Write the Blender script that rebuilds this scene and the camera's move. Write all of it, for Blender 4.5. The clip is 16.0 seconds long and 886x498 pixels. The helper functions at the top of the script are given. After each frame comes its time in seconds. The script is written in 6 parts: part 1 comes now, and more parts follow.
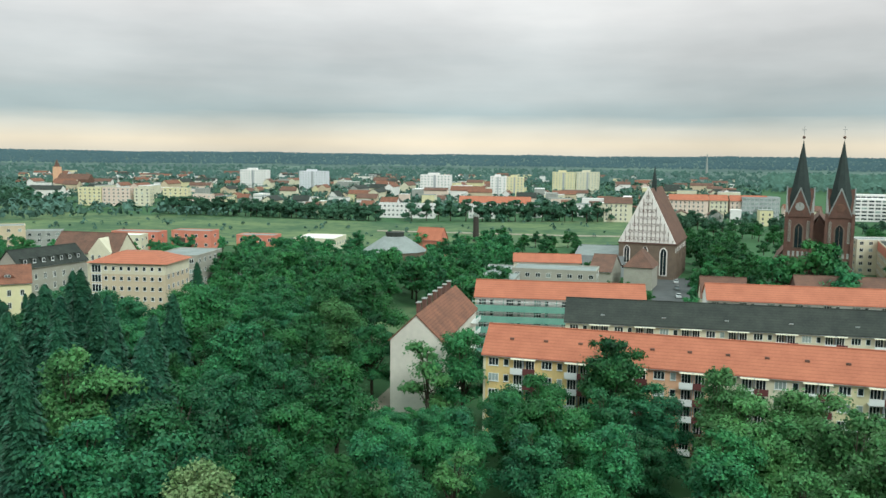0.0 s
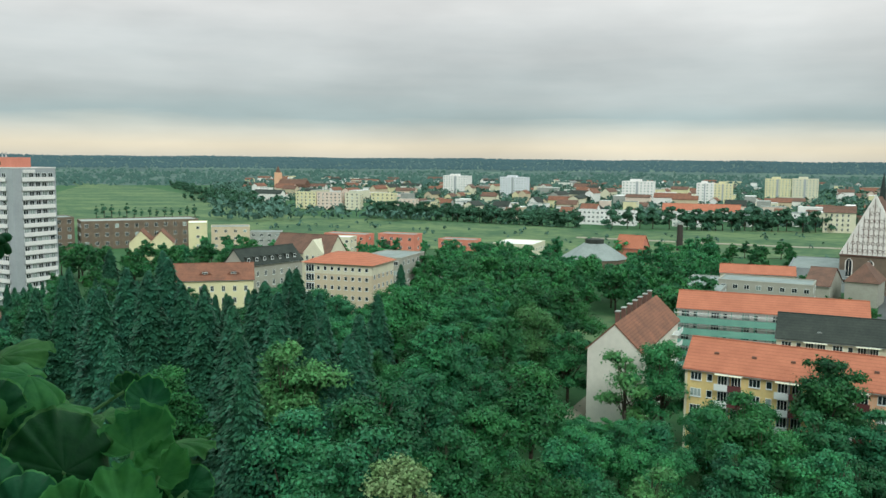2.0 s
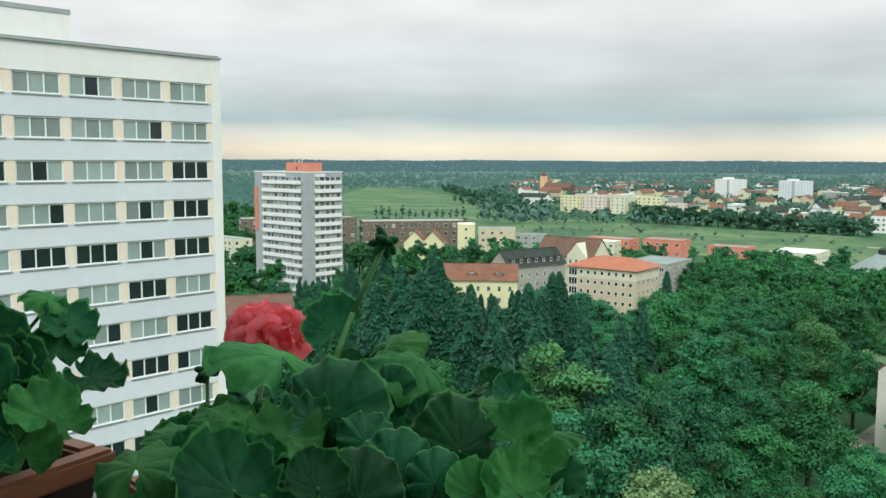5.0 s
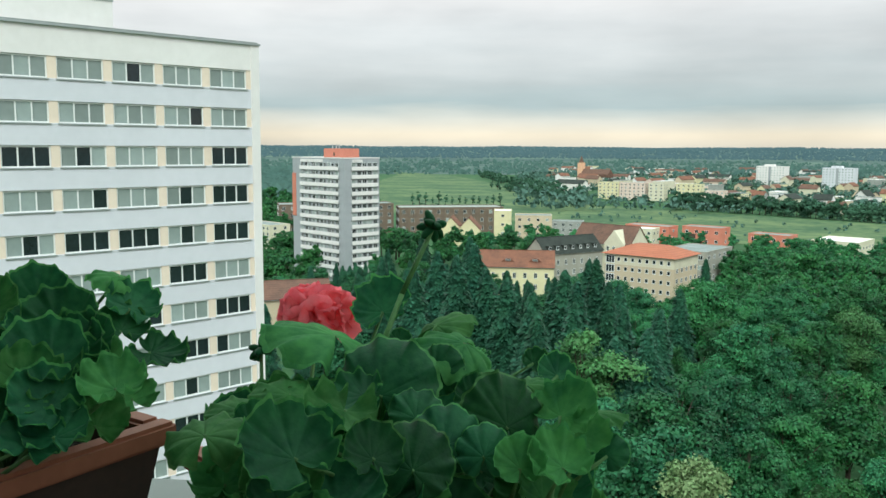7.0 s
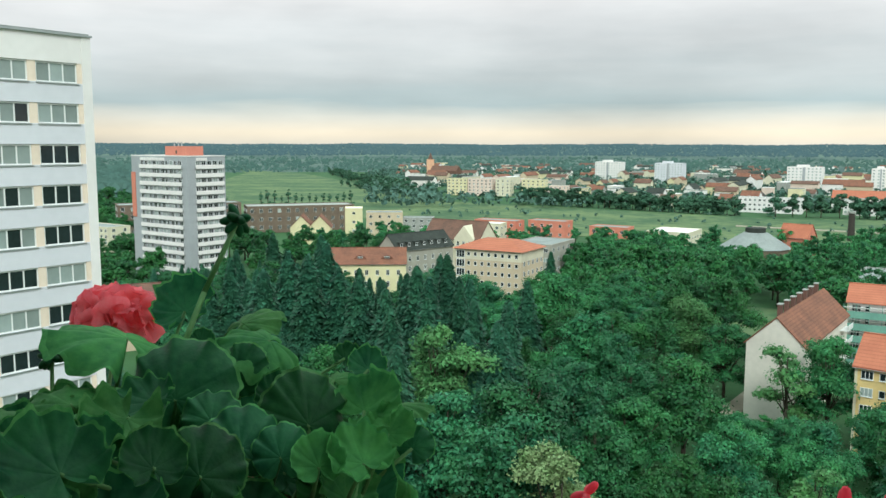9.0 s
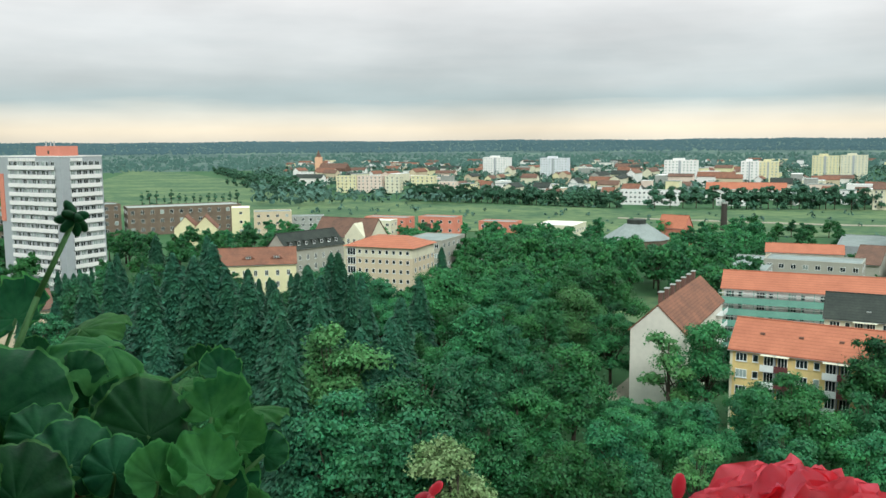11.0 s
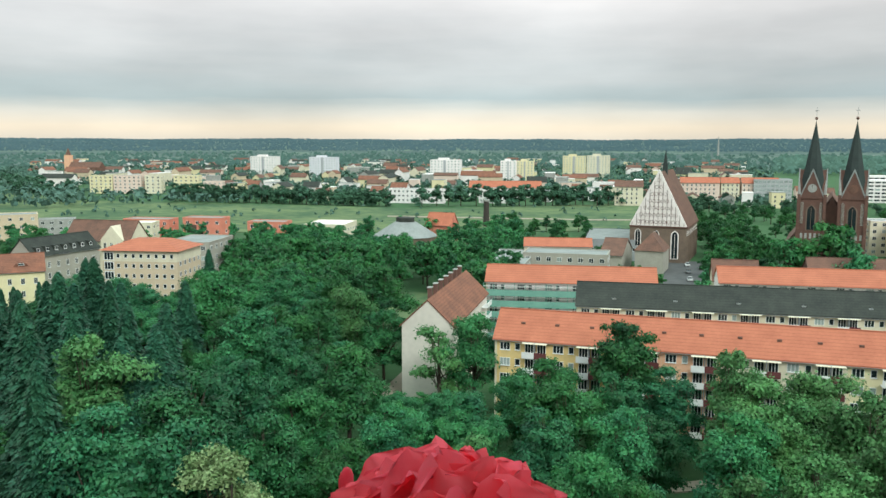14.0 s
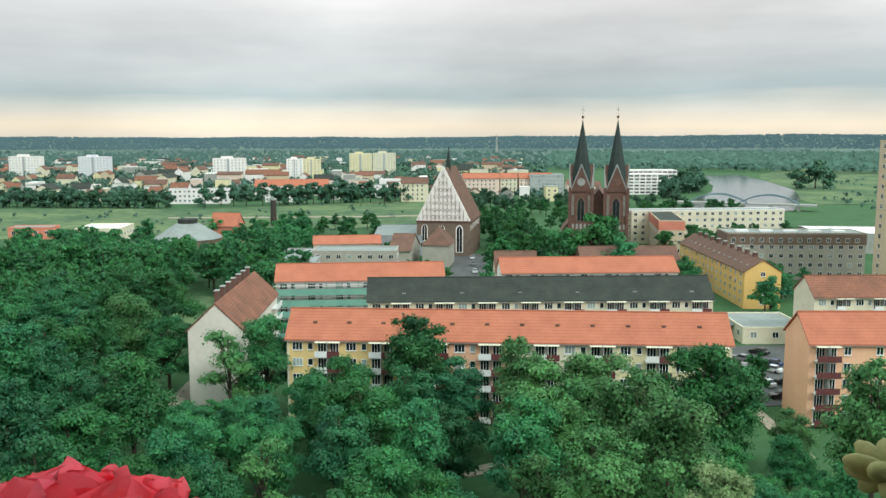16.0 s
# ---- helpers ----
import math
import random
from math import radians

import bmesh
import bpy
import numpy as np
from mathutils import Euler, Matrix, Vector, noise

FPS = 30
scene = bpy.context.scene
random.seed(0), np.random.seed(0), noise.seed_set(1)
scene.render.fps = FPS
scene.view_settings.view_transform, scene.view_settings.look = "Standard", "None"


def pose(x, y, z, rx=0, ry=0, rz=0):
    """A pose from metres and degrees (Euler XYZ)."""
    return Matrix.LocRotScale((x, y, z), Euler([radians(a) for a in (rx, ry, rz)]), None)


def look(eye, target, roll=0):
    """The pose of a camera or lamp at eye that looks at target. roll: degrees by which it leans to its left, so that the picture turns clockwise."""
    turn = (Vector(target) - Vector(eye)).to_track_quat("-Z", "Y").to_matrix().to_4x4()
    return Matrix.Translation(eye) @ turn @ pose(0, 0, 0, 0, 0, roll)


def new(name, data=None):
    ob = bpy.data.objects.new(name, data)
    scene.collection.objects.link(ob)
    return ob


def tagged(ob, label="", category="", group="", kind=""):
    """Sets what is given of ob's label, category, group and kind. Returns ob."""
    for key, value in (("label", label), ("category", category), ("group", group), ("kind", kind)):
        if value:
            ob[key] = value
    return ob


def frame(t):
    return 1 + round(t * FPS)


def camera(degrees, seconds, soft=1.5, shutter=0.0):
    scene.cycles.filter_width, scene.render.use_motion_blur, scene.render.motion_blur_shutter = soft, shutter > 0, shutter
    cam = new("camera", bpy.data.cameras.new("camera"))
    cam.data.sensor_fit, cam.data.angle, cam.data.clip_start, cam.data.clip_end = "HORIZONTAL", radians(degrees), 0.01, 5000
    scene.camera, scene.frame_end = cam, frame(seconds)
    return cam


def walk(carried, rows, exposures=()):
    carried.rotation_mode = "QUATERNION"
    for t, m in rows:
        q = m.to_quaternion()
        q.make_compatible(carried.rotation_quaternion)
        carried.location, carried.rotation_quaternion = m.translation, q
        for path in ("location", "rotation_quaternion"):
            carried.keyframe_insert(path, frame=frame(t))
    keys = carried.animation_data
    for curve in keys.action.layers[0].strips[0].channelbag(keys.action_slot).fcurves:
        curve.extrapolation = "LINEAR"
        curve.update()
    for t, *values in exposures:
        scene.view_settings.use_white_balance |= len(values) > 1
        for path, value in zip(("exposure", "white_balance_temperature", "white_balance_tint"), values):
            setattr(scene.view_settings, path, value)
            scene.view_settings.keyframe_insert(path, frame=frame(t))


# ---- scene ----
# The walk: a slow pan from a high balcony, with a slight drift of the arm.
EYE_Z = 47.0


def at(dx, dy, dz, yaw, pitch, roll):
    return pose(dx, dy, EYE_Z + dz, 90 + pitch, roll, yaw)


cam = camera(55.12, 16.0)
PATH = [
    (0.0, at(0.191, 0.184, 0.056, -0.00, -6.29, -0.66)),
    (0.5, at(0.185, 0.187, 0.054, 3.45, -5.90, -0.77)),
    (1.0, at(0.179, 0.192, 0.053, 6.38, -5.79, -0.89)),
    (1.5, at(0.166, 0.188, 0.052, 9.40, -5.84, -0.62)),
    (2.0, at(0.143, 0.181, 0.049, 13.40, -6.02, -0.53)),
    (2.5, at(0.124, 0.166, 0.053, 17.73, -5.89, -0.55)),
    (3.0, at(0.109, 0.160, 0.053, 21.25, -5.85, -0.41)),
    (3.5, at(0.099, 0.146, 0.055, 24.06, -6.03, -0.35)),
    (4.0, at(0.089, 0.139, 0.054, 26.40, -6.17, -0.35)),
    (4.5, at(0.083, 0.131, 0.054, 28.34, -6.04, -0.38)),
    (5.0, at(0.076, 0.114, 0.056, 31.09, -5.89, -0.19)),
    (6.2, at(0.078, 0.094, 0.056, 34.40, -6.55, -0.12)),
    (7.5, at(0.084, 0.086, 0.056, 32.12, -7.12, -0.29)),
    (8.0, at(0.094, 0.096, 0.057, 29.89, -7.32, -0.13)),
    (8.5, at(0.103, 0.109, 0.053, 26.91, -7.46, -0.09)),
    (9.0, at(0.109, 0.125, 0.049, 23.50, -6.98, -0.11)),
    (11.5, at(0.135, 0.177, 0.036, 14.01, -7.18, 0.58)),
    (12.0, at(0.142, 0.195, 0.030, 11.45, -7.03, 0.70)),
    (12.5, at(0.147, 0.198, 0.030, 9.32, -7.12, 0.50)),
    (13.0, at(0.150, 0.201, 0.028, 7.13, -7.27, 0.29)),
    (13.5, at(0.158, 0.207, 0.027, 4.16, -7.46, -0.00)),
    (14.0, at(0.169, 0.209, 0.026, 0.65, -7.30, -0.12)),
    (14.5, at(0.179, 0.214, 0.025, -2.85, -7.03, 0.10)),
    (15.0, at(0.188, 0.222, 0.022, -6.46, -7.01, 0.28)),
    (15.5, at(0.197, 0.227, 0.020, -9.91, -7.16, 0.26)),
    (16.0, at(0.208, 0.234, 0.017, -13.61, -7.44, 0.03)),
]
walk(cam, PATH, exposures=[(0.0, 0.08, 6400, 5), (1.0, -0.02, 6400, 4), (3.5, 0.0, 6350, 3), (5.0, 0.21, 6350, 5), (7.5, 0.23, 6350, 5), (12.0, 0.23, 6450, 7), (16.0, 0.24, 6500, 8)])

# ---- world and light: an overcast evening, bright zenith, a pale warm strip over the horizon ----
world = bpy.data.worlds.new("overcast_sky")
scene.world = world
world.use_nodes = True
wt = world.node_tree
wt.nodes.clear()
wl = wt.links.new


def wn(kind, **kw):
    n = wt.nodes.new(kind)
    for k, v in kw.items():
        n.inputs[k].default_value = v
    return n


SUN_ELEV, SUN_AZ = radians(40), radians(150)
tc = wn("ShaderNodeTexCoord")
sep = wn("ShaderNodeSeparateXYZ")
wl(tc.outputs["Generated"], sep.inputs[0])
stretch = wn("ShaderNodeMapping")
stretch.inputs["Scale"].default_value = (1.6, 1.6, 17.0)
wl(tc.outputs["Generated"], stretch.inputs[0])
cl1 = wn("ShaderNodeTexNoise", Scale=1.5, Detail=6.0, Roughness=0.52)
wl(stretch.outputs[0], cl1.inputs["Vector"])
stretch2 = wn("ShaderNodeMapping")
stretch2.inputs["Scale"].default_value = (1.0, 1.0, 3.2)
stretch2.inputs["Location"].default_value = (3.1, 0.7, 0.2)
wl(tc.outputs["Generated"], stretch2.inputs[0])
cl2 = wn("ShaderNodeTexNoise", Scale=3.0, Detail=5.0, Roughness=0.5)
wl(stretch2.outputs[0], cl2.inputs["Vector"])
# elevation, shifted a little by the clouds
sh = wn("ShaderNodeMath")
sh.operation = "MULTIPLY_ADD"
sh.inputs[1].default_value = 0.085
sh.inputs[2].default_value = -0.042
wl(cl1.outputs["Fac"], sh.inputs[0])
low = wn("ShaderNodeMath")
low.operation = "MULTIPLY"
lowf = wn("ShaderNodeMapRange")
lowf.inputs["From Min"].default_value, lowf.inputs["From Max"].default_value = 0.015, 0.075
wl(sep.outputs["Z"], lowf.inputs["Value"])
wl(sh.outputs[0], low.inputs[0])
wl(lowf.outputs[0], low.inputs[1])
elev = wn("ShaderNodeMath")
elev.operation = "ADD"
wl(sep.outputs["Z"], elev.inputs[0])
wl(low.outputs[0], elev.inputs[1])
ramp = wn("ShaderNodeValToRGB")
SKY = [(0.0, (0.66, 0.60, 0.51)), (0.014, (0.80, 0.69, 0.54)), (0.030, (0.64, 0.62, 0.56)), (0.047, (0.37, 0.44, 0.46)),
       (0.075, (0.46, 0.49, 0.50)), (0.115, (0.60, 0.60, 0.60)), (0.165, (0.74, 0.71, 0.70)), (0.28, (0.87, 0.82, 0.80)),
       (0.55, (1.0, 1.2, 1.17)), (1.0, (1.2, 1.52, 1.48))]
els = ramp.color_ramp.elements
for k, (p, c) in enumerate(SKY):
    e = els[k] if k < 2 else els.new(p)
    e.position, e.color = p, (*c, 1)
wl(elev.outputs[0], ramp.inputs[0])
mott = wn("ShaderNodeMapRange")
mott.inputs["From Min"].default_value, mott.inputs["From Max"].default_value = 0.3, 0.7
mott.inputs["To Min"].default_value, mott.inputs["To Max"].default_value = 0.81, 1.16
wl(cl2.outputs["Fac"], mott.inputs["Value"])
mul = wn("ShaderNodeVectorMath")
mul.operation = "SCALE"
wl(ramp.outputs[0], mul.inputs[0])
wl(mott.outputs[0], mul.inputs["Scale"])
sky = wn("ShaderNodeTexSky")
sky.sky_type, sky.sun_disc = "NISHITA", False
sky.sun_elevation, sky.sun_rotation = SUN_ELEV, SUN_AZ
bg_sky = wn("ShaderNodeBackground", Strength=0.01)
wl(sky.outputs[0], bg_sky.inputs["Color"])
bg_cloud = wn("ShaderNodeBackground", Strength=1.0)
wl(mul.outputs[0], bg_cloud.inputs["Color"])
addsh = wn("ShaderNodeAddShader")
wl(bg_sky.outputs[0], addsh.inputs[0])
wl(bg_cloud.outputs[0], addsh.inputs[1])
wout = wn("ShaderNodeOutputWorld")
wl(addsh.outputs[0], wout.inputs[0])

sun = new("sun", bpy.data.lights.new("sun", "SUN"))
sun.data.energy, sun.data.angle, sun.data.color = 1.7, radians(25), (0.95, 1.0, 0.95)
sun.matrix_world = look((100 * math.sin(SUN_AZ), 100 * math.cos(SUN_AZ), 85), (0, 0, 0))

# ---- materials ----


def mat(name, c1, c2=None, scale=1.0, rough=0.8, metal=0.0, bump=0.0, bump_scale=None, island=0.0, obj=0.0, detail=5.0, lo=0.35, hi=0.65, spec=0.3, trans=0.0):
    """Two-scale noise between two colours; island / obj: spread of brightness per piece or per object."""
    m = bpy.data.materials.new(name)
    m.use_nodes = True
    t = m.node_tree
    b = t.nodes["Principled BSDF"]
    b.inputs["Roughness"].default_value, b.inputs["Metallic"].default_value = rough, metal
    b.inputs["Specular IOR Level"].default_value = spec
    L = t.links.new
    co = t.nodes.new("ShaderNodeTexCoord")
    geo = t.nodes.new("ShaderNodeNewGeometry")
    n1 = t.nodes.new("ShaderNodeTexNoise")
    n1.inputs["Scale"].default_value, n1.inputs["Detail"].default_value = scale, detail
    L(geo.outputs["Position"], n1.inputs["Vector"])
    n2 = t.nodes.new("ShaderNodeTexNoise")
    n2.inputs["Scale"].default_value, n2.inputs["Detail"].default_value = scale * 7.3, 3
    L(geo.outputs["Position"], n2.inputs["Vector"])
    mixn = t.nodes.new("ShaderNodeMath")
    mixn.operation = "MULTIPLY_ADD"
    mixn.inputs[1].default_value = 0.4
    L(n2.outputs["Fac"], mixn.inputs[0])
    half = t.nodes.new("ShaderNodeMath")
    half.operation = "MULTIPLY"
    half.inputs[1].default_value = 0.6
    L(n1.outputs["Fac"], half.inputs[0])
    L(half.outputs[0], mixn.inputs[2])
    r = t.nodes.new("ShaderNodeValToRGB")
    e = r.color_ramp.elements
    c2 = c2 or tuple(0.82 * v for v in c1)
    e[0].position, e[0].color = lo, (*c2, 1)
    e[1].position, e[1].color = hi, (*c1, 1)
    L(mixn.outputs[0], r.inputs[0])
    out = r.outputs[0]
    for spread, src in ((island, geo.outputs["Random Per Island"]), (obj, None)):
        if spread:
            if src is None:
                src = t.nodes.new("ShaderNodeObjectInfo").outputs["Random"]
            h = t.nodes.new("ShaderNodeHueSaturation")
            mr = t.nodes.new("ShaderNodeMapRange")
            mr.inputs["To Min"].default_value, mr.inputs["To Max"].default_value = 1 - spread, 1 + spread
            L(src, mr.inputs["Value"])
            L(mr.outputs[0], h.inputs["Value"])
            mh = t.nodes.new("ShaderNodeMapRange")
            mh.inputs["To Min"].default_value, mh.inputs["To Max"].default_value = 0.5 - spread * 0.06, 0.5 + spread * 0.012
            L(src, mh.inputs["Value"])
            L(mh.outputs[0], h.inputs["Hue"])
            L(out, h.inputs["Color"])
            out = h.outputs[0]
    L(out, b.inputs["Base Color"])
    if bump:
        bp = t.nodes.new("ShaderNodeBump")
        bp.inputs["Strength"].default_value = bump
        bp.inputs["Distance"].default_value = 0.02
        n3 = t.nodes.new("ShaderNodeTexNoise")
        n3.inputs["Scale"].default_value = bump_scale or scale * 10
        L(geo.outputs["Position"], n3.inputs["Vector"])
        L(n3.outputs["Fac"], bp.inputs["Height"])
        L(bp.outputs[0], b.inputs["Normal"])
    if trans:
        tr = t.nodes.new("ShaderNodeBsdfTranslucent")
        L(out, tr.inputs["Color"])
        mx = t.nodes.new("ShaderNodeMixShader")
        mx.inputs[0].default_value = trans
        L(b.outputs[0], mx.inputs[1])
        L(tr.outputs[0], mx.inputs[2])
        L(mx.outputs[0], t.nodes["Material Output"].inputs["Surface"])
    return m


def courses(name, c1, c2, pitch, depth=0.5, vertical=0.0, obj=0.0):
    """Roof tiles in rows up the slope: relief and a colour step with the height, plus weather stains."""
    m = mat(name, c1, c2, scale=0.35, rough=0.85, obj=obj)
    t = m.node_tree
    L = t.links.new
    b = t.nodes["Principled BSDF"]
    geo = t.nodes.new("ShaderNodeNewGeometry")
    sp = t.nodes.new("ShaderNodeSeparateXYZ")
    L(geo.outputs["Position"], sp.inputs[0])
    md = t.nodes.new("ShaderNodeMath")
    md.operation = "DIVIDE"
    md.inputs[1].default_value = pitch
    L(sp.outputs["Z"], md.inputs[0])
    fr = t.nodes.new("ShaderNodeMath")
    fr.operation = "FRACT"
    L(md.outputs[0], fr.inputs[0])
    bp = t.nodes.new("ShaderNodeBump")
    bp.inputs["Strength"].default_value, bp.inputs["Distance"].default_value = depth, 0.08
    L(fr.outputs[0], bp.inputs["Height"])
    lt = t.nodes.new("ShaderNodeMapRange")
    lt.inputs["From Min"].default_value, lt.inputs["From Max"].default_value = 0.0, 0.3
    lt.inputs["To Min"].default_value, lt.inputs["To Max"].default_value = 0.72, 1.04
    L(fr.outputs[0], lt.inputs["Value"])
    hv = t.nodes.new("ShaderNodeHueSaturation")
    L(lt.outputs[0], hv.inputs["Value"])
    L(b.inputs["Base Color"].links[0].from_socket, hv.inputs["Color"])
    L(hv.outputs[0], b.inputs["Base Color"])
    L(bp.outputs[0], b.inputs["Normal"])
    return m


WHITE = mat("white_render", (0.83, 0.78, 0.77), (0.76, 0.71, 0.70), 0.25, 0.85)
CREAM = mat("cream_render", (0.72, 0.66, 0.51), (0.62, 0.56, 0.43), 0.3, 0.9)
GREYWALL = mat("grey_render", (0.30, 0.31, 0.32), (0.24, 0.25, 0.26), 0.3, 0.9)
TOWERGREY = mat("mid_grey_render", (0.40, 0.41, 0.43), (0.34, 0.35, 0.37), 0.2, 0.9)
BLUEGREY = mat("pale_blue_grey_panel", (0.70, 0.685, 0.74), (0.64, 0.63, 0.68), 0.2, 0.8)
BEIGE = mat("beige_panel", (0.84, 0.69, 0.57), (0.76, 0.62, 0.51), 0.4, 0.85)
SAND = mat("sand_render", (0.62, 0.50, 0.36), (0.54, 0.43, 0.31), 0.3, 0.9)
PALEPINK = mat("pale_pink_render", (0.74, 0.58, 0.50), (0.66, 0.51, 0.44), 0.3, 0.9)
YELLOW = mat("yellow_render", (0.80, 0.58, 0.25), (0.68, 0.50, 0.23), 0.3, 0.9)
OCHRE = mat("ochre_render", (0.78, 0.49, 0.18), (0.70, 0.43, 0.15), 0.3, 0.9)
SALMON = mat("salmon_render", (0.82, 0.47, 0.31), (0.74, 0.42, 0.27), 0.3, 0.9)
PALEYEL = mat("pale_yellow_render", (0.74, 0.66, 0.42), (0.66, 0.58, 0.36), 0.3, 0.9)
OFFWHITE = mat("offwhite_gable", (0.70, 0.64, 0.57), (0.60, 0.55, 0.49), 0.18, 0.9)
CORAL = mat("coral_panel", (0.68, 0.24, 0.17), (0.58, 0.20, 0.14), 0.3, 0.8)
BRICK = mat("dark_red_brick", (0.165, 0.085, 0.066), (0.105, 0.058, 0.048), 0.5, 0.9, bump=0.4, bump_scale=6)
BRICKBROWN = mat("brown_brick", (0.20, 0.145, 0.11), (0.135, 0.10, 0.078), 0.35, 0.9, bump=0.4, bump_scale=6)
LIMEWASH = mat("limewashed_plaster", (0.86, 0.80, 0.77), (0.74, 0.68, 0.64), 0.4, 0.9)
REDTILE = courses("orange_red_roof_tiles", (0.47, 0.16, 0.095), (0.38, 0.125, 0.075), 0.42)
OLDTILE = courses("weathered_brown_roof_tiles", (0.195, 0.10, 0.072), (0.115, 0.066, 0.052), 0.42)
DARKROOF = courses("dark_grey_roofing", (0.050, 0.056, 0.048), (0.027, 0.032, 0.029), 0.42, 0.25)
SLATE = courses("dark_green_slate", (0.040, 0.055, 0.052), (0.028, 0.038, 0.036), 0.6, 0.3)
BITUMEN = mat("grey_flat_roofing", (0.30, 0.32, 0.31), (0.21, 0.225, 0.22), 0.2, 0.9)
PANE = mat("window_glass", (0.02, 0.03, 0.035), (0.012, 0.018, 0.02), 0.6, 0.08, spec=0.6)
CURTAIN = mat("pale_curtain_behind_glass", (0.30, 0.35, 0.335), (0.24, 0.285, 0.275), 0.25, 0.22, obj=0.25, spec=0.5)
PVC = mat("white_window_frame", (0.78, 0.78, 0.77), (0.70, 0.70, 0.69), 1.0, 0.5)
MAROON = mat("maroon_balcony_panel", (0.14, 0.045, 0.045), (0.11, 0.035, 0.035), 0.6, 0.8)
SOOTBRICK = mat("sooty_brick", (0.055, 0.045, 0.04), None, 1.0, 0.8)
WOODBROWN = mat("brown_window_frame", (0.10, 0.07, 0.055), None, 1.0, 0.6)
STONE = mat("pale_concrete", (0.38, 0.38, 0.36), (0.28, 0.28, 0.26), 0.6, 0.9, bump=0.3)
GREIGE = mat("grey_beige_render", (0.40, 0.375, 0.325), (0.32, 0.30, 0.26), 0.3, 0.9)
ASPHALT = mat("asphalt", (0.11, 0.11, 0.11), (0.075, 0.075, 0.078), 0.3, 0.9)
SANDPATH = mat("sandy_path", (0.36, 0.31, 0.24), (0.27, 0.23, 0.18), 0.3, 0.95)
GRASS = mat("mown_grass", (0.05, 0.125, 0.045), (0.03, 0.085, 0.032), 0.08, 0.95)
MEADOW = mat("river_meadow", (0.135, 0.185, 0.080), (0.045, 0.098, 0.046), 0.02, 0.95, detail=9, lo=0.42, hi=0.60)
# Woods and fields, with the blue of distance haze mixed into the colour.
FARLAND = mat("hazy_far_land", (0.12, 0.175, 0.135), (0.050, 0.090, 0.085), 0.003, 0.95, detail=9, lo=0.46, hi=0.62)
WATER = mat("river_water", (0.10, 0.115, 0.115), (0.08, 0.095, 0.095), 0.01, 0.12, spec=0.6, bump=0.15, bump_scale=0.5)
NET = mat("green_scaffold_net", (0.20, 0.40, 0.33), (0.14, 0.30, 0.25), 0.25, 0.9)
STEEL = mat("galvanised_steel", (0.45, 0.47, 0.48), None, 2.0, 0.45, 0.7)
RUSTTILE = courses("rust_red_roof_tiles", (0.28, 0.115, 0.072), (0.15, 0.07, 0.05), 0.42)
DARKLEAF = mat("dark_row_leaves", (0.060, 0.155, 0.092), (0.036, 0.105, 0.066), 0.08, 0.6, island=0.3, obj=0.2, trans=0.15)
ARCHSTEEL = mat("blue_grey_steel", (0.16, 0.24, 0.28), None, 0.5, 0.5)
BARK = mat("tree_bark", (0.085, 0.065, 0.05), (0.045, 0.035, 0.028), 1.5, 0.95, bump=0.6)
LEAF = mat("broad_leaves", (0.055, 0.240, 0.082), (0.014, 0.095, 0.048), 0.09, 0.55, island=0.35, obj=0.34, trans=0.25)
LEAFDARK = mat("dark_broad_leaves", (0.040, 0.190, 0.076), (0.013, 0.083, 0.046), 0.09, 0.55, island=0.35, obj=0.3, trans=0.2)
LEAFPALE = mat("pale_leaves", (0.098, 0.27, 0.082), (0.042, 0.15, 0.055), 0.12, 0.55, island=0.35, obj=0.15, trans=0.25)
LEAFBLOOM = mat("creamy_blossom_leaves", (0.30, 0.40, 0.19), (0.09, 0.19, 0.06), 0.6, 0.6, island=0.3, trans=0.25)
NEEDLE = mat("dark_conifer_needles", (0.032, 0.130, 0.072), (0.016, 0.074, 0.050), 0.3, 0.6, island=0.35, obj=0.2, trans=0.1)
# Near-black green: the shade within tree crowns, given as a colour.
CORE = mat("crown_shade_fill", (0.016, 0.042, 0.022), None, 0.5, 0.95)

# ---- mesh helpers ----


